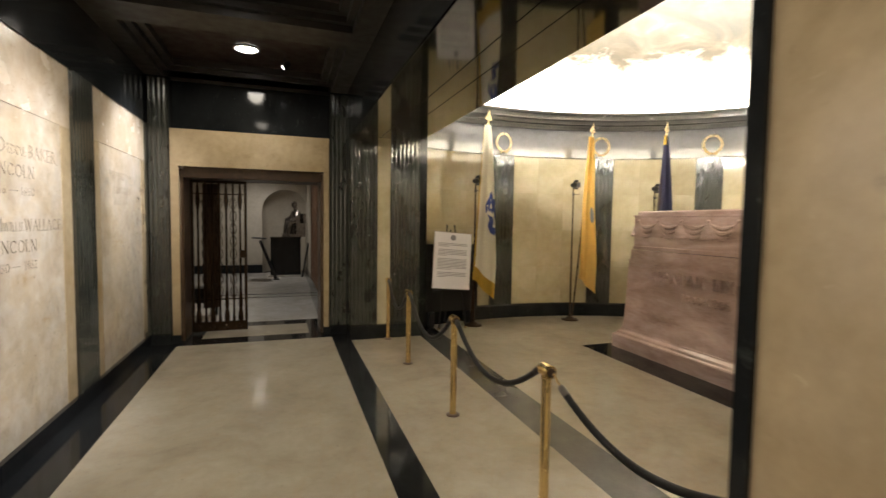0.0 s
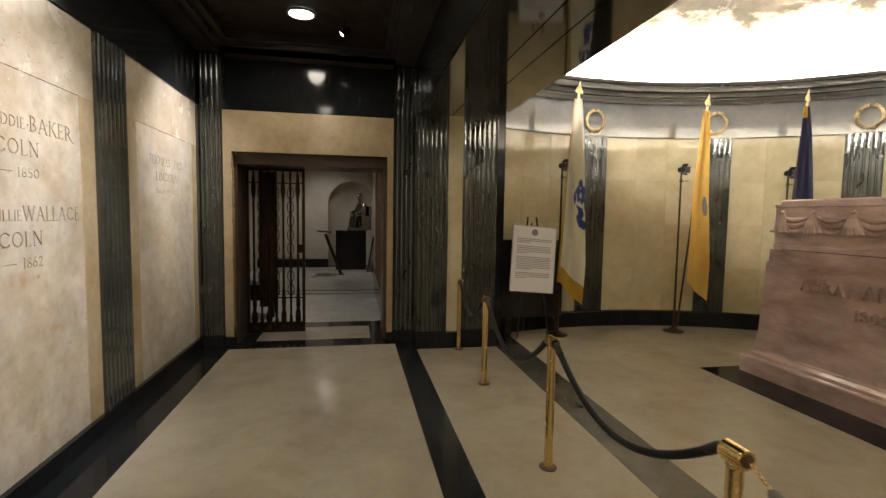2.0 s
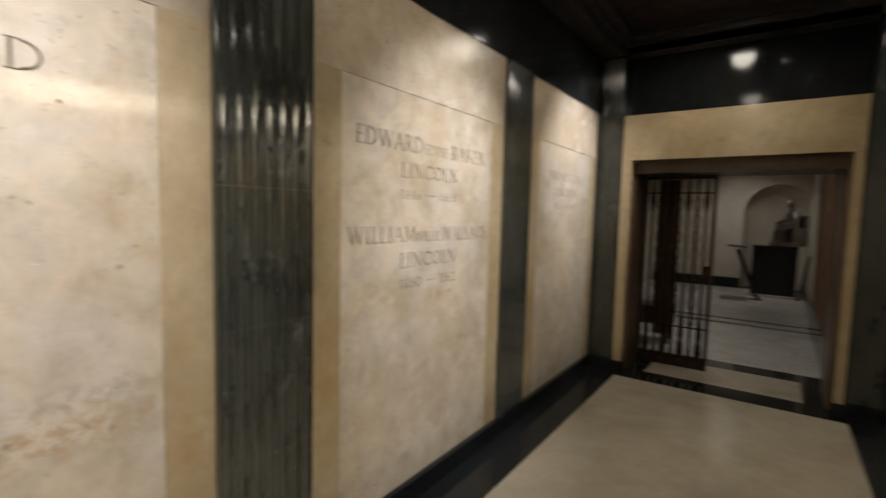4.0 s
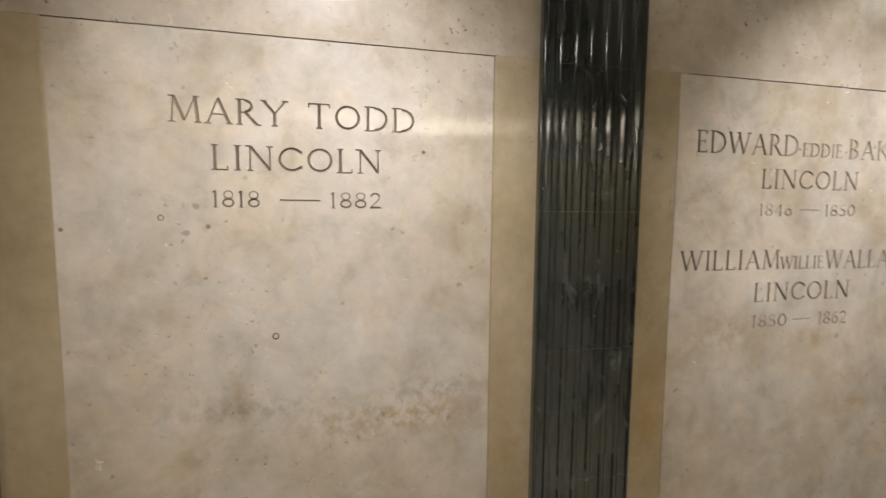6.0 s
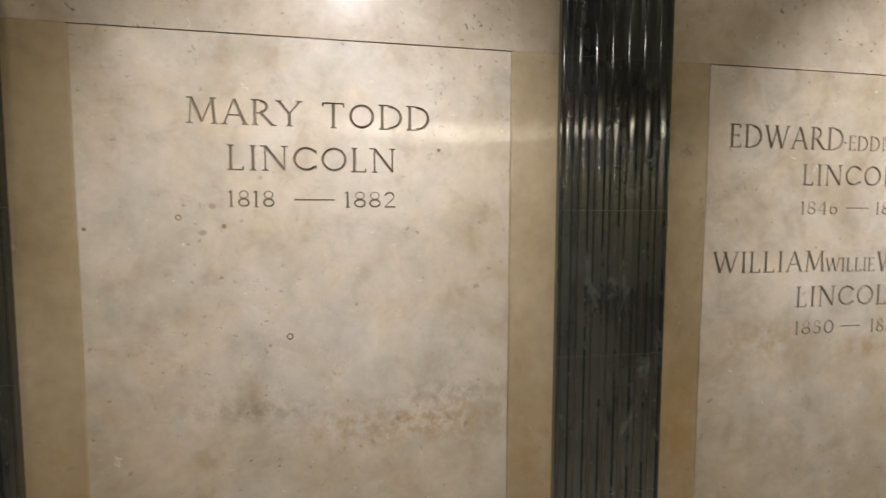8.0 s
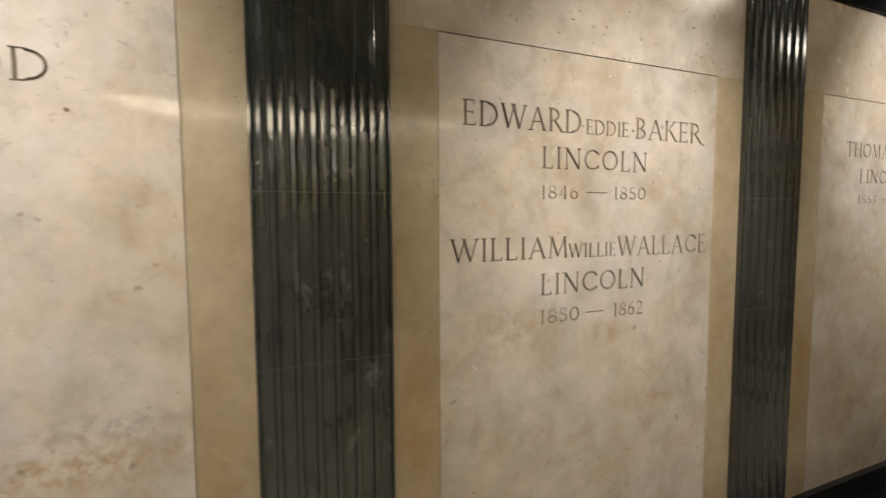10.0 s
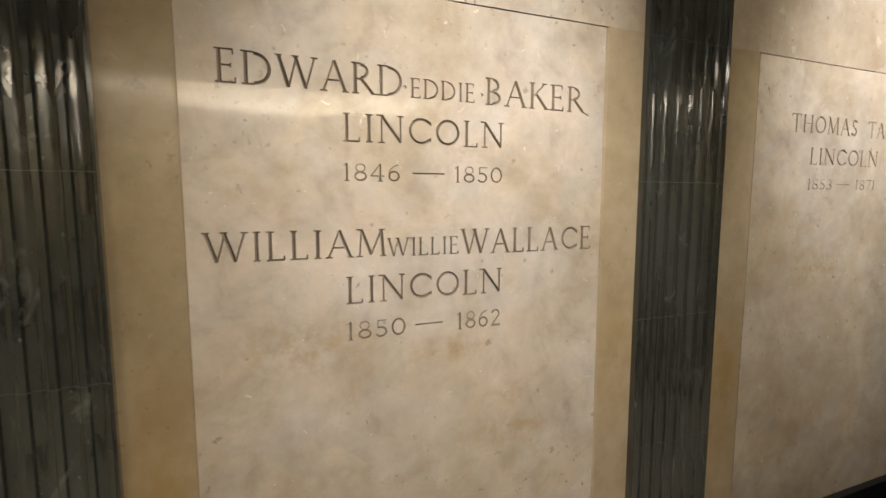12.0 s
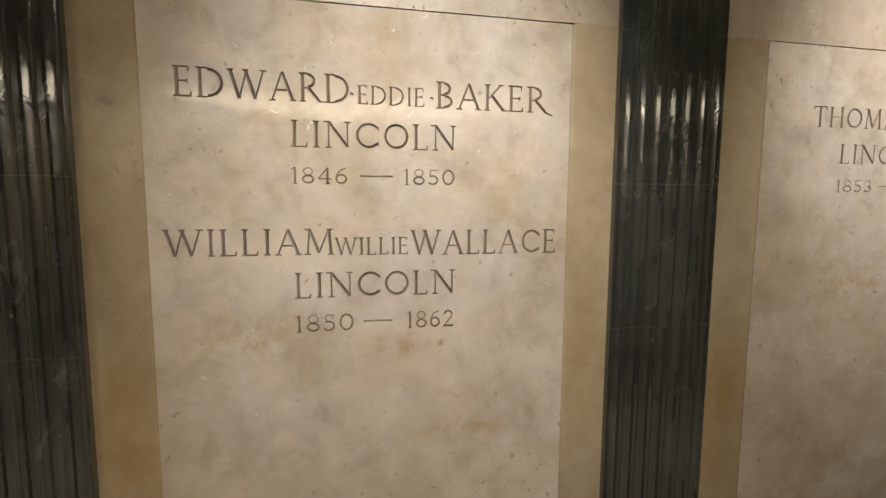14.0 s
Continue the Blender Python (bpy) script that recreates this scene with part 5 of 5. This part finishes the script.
for block, lines in enumerate((3, 5, 8, 4)):
    bm = bmesh.new()
    for k in range(lines):
        w = 0.215 if k < lines - 1 else rng.uniform(0.05, 0.17)
        add_box(bm, -0.215, -0.215 + 2 * w, -0.0095, -0.0082, z - 0.008, z)
        z -= 0.0205
    z -= 0.026
    bm.transform(tilt)
    part("print_lines", bm, INK, sheet, "lines of small grey print")
dark = thing("dark_panel", pose(2.29, 6.60, 0), "black upright board standing against the chamber wall", "panel")
part("board", box(-0.40, 0.42, -0.02, 0.02, 0.20, 1.17), DARK_BOARD, dark, bevel=0.004)
part("foot", box(-0.34, -0.26, -0.09, 0.09, 0.0, 0.20), DARK_BOARD, dark)
part("foot", box(0.28, 0.36, -0.09, 0.09, 0.0, 0.20), DARK_BOARD, dark)

# ---- bronze gate ----
GY = 6.93
gate = thing("metal_gate", pose(-1.12, GY, 0), "closed dark bronze gate leaf with plant-shaped bars", "gate")
GW = 0.665
part("bottom_rail", box(0, GW, -0.022, 0.022, 0.025, 0.145), BRONZE, gate, bevel=0.005)
part("top_rail", box(0, GW, -0.022, 0.022, 1.945, 1.978), BRONZE, gate, bevel=0.004)
for z in (0.43, 1.80):
    part("cross_rail", box(0.032, GW - 0.032, -0.007, 0.007, z, z + 0.014), BRONZE, gate)
for x in (0.0, GW - 0.032):
    part("stile", box(x, x + 0.032, -0.02, 0.02, 0.145, 1.945), BRONZE, gate, bevel=0.004)
n_bars = 8
for k in range(1, n_bars):
    x = GW * k / n_bars
    if k % 2:
        bar = lathe([(0.030, 0.145), (0.034, 0.18), (0.030, 0.26), (0.018, 0.31), (0.026, 0.35), (0.022, 0.46), (0.014, 0.58), (0.013, 0.9), (0.017, 0.94), (0.013, 0.98), (0.013, 1.60), (0.018, 1.64), (0.030, 1.72), (0.020, 1.82), (0.010, 1.945)], (x, 0, 0), 10)
    else:
        bar = lathe([(0.022, 0.145), (0.013, 0.24), (0.013, 1.945)], (x, 0, 0), 8)
        for j in range(8):
            zz = 0.46 + 0.165 * j
            add_tube(bar, [(x + 0.036 * math.sin(q), 0, zz + 0.075 - 0.075 * math.cos(q)) for q in (2 * math.pi * i / 14 for i in range(15))], 0.0055, 6)
    part("bar", bar, BRONZE, gate, smooth=True)
folds = bmesh.new()
prev = None
for k in range(25):
    u = k / 24.0
    x, y = 0.13 + 0.21 * u, 0.055 + 0.012 * math.sin(u * 19)
    cur = (folds.verts.new((x, y, 0.32)), folds.verts.new((x, y, 1.94)))
    if prev:
        folds.faces.new((prev[0], cur[0], cur[1], prev[1]))
    prev = cur
bmesh.ops.solidify(folds, geom=folds.faces[:], thickness=0.004)
part("rear_leaf", folds, BRONZE_RED, gate, "dull brown ribbed leaf folded behind the bars", smooth=True)
part("lock_box", box(GW - 0.09, GW - 0.03, -0.028, 0.028, 0.98, 1.08), BRONZE, gate, bevel=0.004)
for k in range(4):
    part("boss", lathe([(0.026, 0.0), (0.022, 0.008), (0.010, 0.012)], m=Matrix.Translation((0.09 + 0.16 * k, -0.022, 0.085)) @ pose(0, 0, 0, 90), n=16), BRONZE, gate, smooth=True)

# ---- statue in the hall ----
PX, PY = 0.09, 13.45
pedestal = thing("pedestal", pose(PX, PY, 0), "black marble pedestal under a seated bronze figure", "pedestal")
part("base", box(-0.48, 0.42, -0.40, 0.40, 0, 0.05), FLOOR_GREY, pedestal, "pale marble base slab", bevel=0.005)
part("block", box(-0.41, 0.34, -0.32, 0.32, 0.05, 1.0), BLACK, pedestal, bevel=0.006)
part("cap", box(-0.42, 0.35, -0.33, 0.33, 1.0, 1.04), BLACK, pedestal, bevel=0.006)
bm = bmesh.new()
add_box(bm, -0.17, 0.20, -0.12, 0.24, 0.0, 0.06)
add_box(bm, -0.10, 0.20, 0.02, 0.24, 0.06, 0.30)
add_box(bm, -0.10, 0.20, 0.19, 0.25, 0.30, 0.50)
add_box(bm, -0.15, -0.09, -0.06, 0.20, 0.06, 0.36)
add_tube(bm, [(0.05, 0.10, 0.28), (0.05, 0.11, 0.42), (0.06, 0.10, 0.56)], [0.10, 0.115, 0.075], 12)
for s in (-0.06, 0.06):
    add_tube(bm, [(0.05 + s, 0.08, 0.30), (0.04 + s * 1.2, -0.08, 0.31), (0.03 + s * 1.2, -0.10, 0.18), (0.03 + s * 1.2, -0.11, 0.06)], [0.055, 0.05, 0.04, 0.04], 10)
for s in (-1, 1):
    add_tube(bm, [(0.05 + s * 0.10, 0.10, 0.54), (0.05 + s * 0.15, 0.06, 0.42), (0.05 + s * 0.13, -0.07, 0.36)], [0.045, 0.04, 0.032], 10)
bmesh.ops.create_uvsphere(bm, u_segments=14, v_segments=10, radius=0.062, matrix=Matrix.Translation((0.05, 0.06, 0.69)) @ Matrix.Diagonal((0.85, 1, 1.25, 1)))
add_tube(bm, [(0.05, 0.08, 0.56), (0.05, 0.07, 0.66)], 0.04, 10)
add_tube(bm, [(-0.12, 0.05, 0.36), (-0.16, 0.0, 0.30), (-0.14, -0.05, 0.12)], [0.05, 0.06, 0.03], 8)
statue = part("statue", bm, STATUE, None, smooth=True)
statue.matrix_world = pose(PX + 0.12, PY - 0.05, 1.04, 0, 0, -58) @ Matrix.Diagonal((1.1, 1.3, 1.24, 1)) @ Matrix.Translation((-0.04, 0, 0))
tagged(statue, "small seated bronze figure in a chair on a black pedestal", "statue")

# ---- reading stand ----
stand = thing("reading_stand", pose(-0.42, 12.6, 0), "black slanted reading stand beside the pedestal", "reading stand")
part("base", box(0.18, 0.32, -0.08, 0.08, 0, 0.025), IRON, stand, bevel=0.004)
post = box(-0.035, 0.035, -0.02, 0.02, 0.0, 1.02)
post.transform(pose(0.24, 0, 0.02, 0, -21, 0))
part("post", post, IRON, stand, bevel=0.004)
top = box(-0.16, 0.16, -0.22, 0.22, -0.012, 0.012)
top.transform(pose(-0.14, 0, 1.03, 0, 4, 0))
part("desk", top, IRON, stand, bevel=0.004)
side = box(-0.02, 0.02, -0.015, 0.015, 0.0, 0.9)
side.transform(pose(0.88, 0.4, 0.0, 0, 10, 0))
part("rail", side, IRON, stand)

# ---- unidentified low dark object behind the gate, built as a bench ----
bench = thing("bench", pose(-1.20, 8.05, 0), "unidentified low dark object behind the gate, built as a bench with one arm", "bench")
part("seat", box(-0.24, 0.26, -0.20, 0.20, 0.36, 0.46), DARK_BOARD, bench, bevel=0.01)
part("apron", box(-0.22, 0.24, -0.18, 0.18, 0.24, 0.36), DARK_BOARD, bench, bevel=0.004)
part("arm", box(-0.26, -0.20, -0.20, 0.20, 0.46, 0.57), DARK_BOARD, bench, bevel=0.012)
for x in (-0.20, 0.20):
    for y in (-0.16, 0.16):
        part("leg", box(x - 0.03, x + 0.03, y - 0.03, y + 0.03, 0.0, 0.24), DARK_BOARD, bench, bevel=0.004)
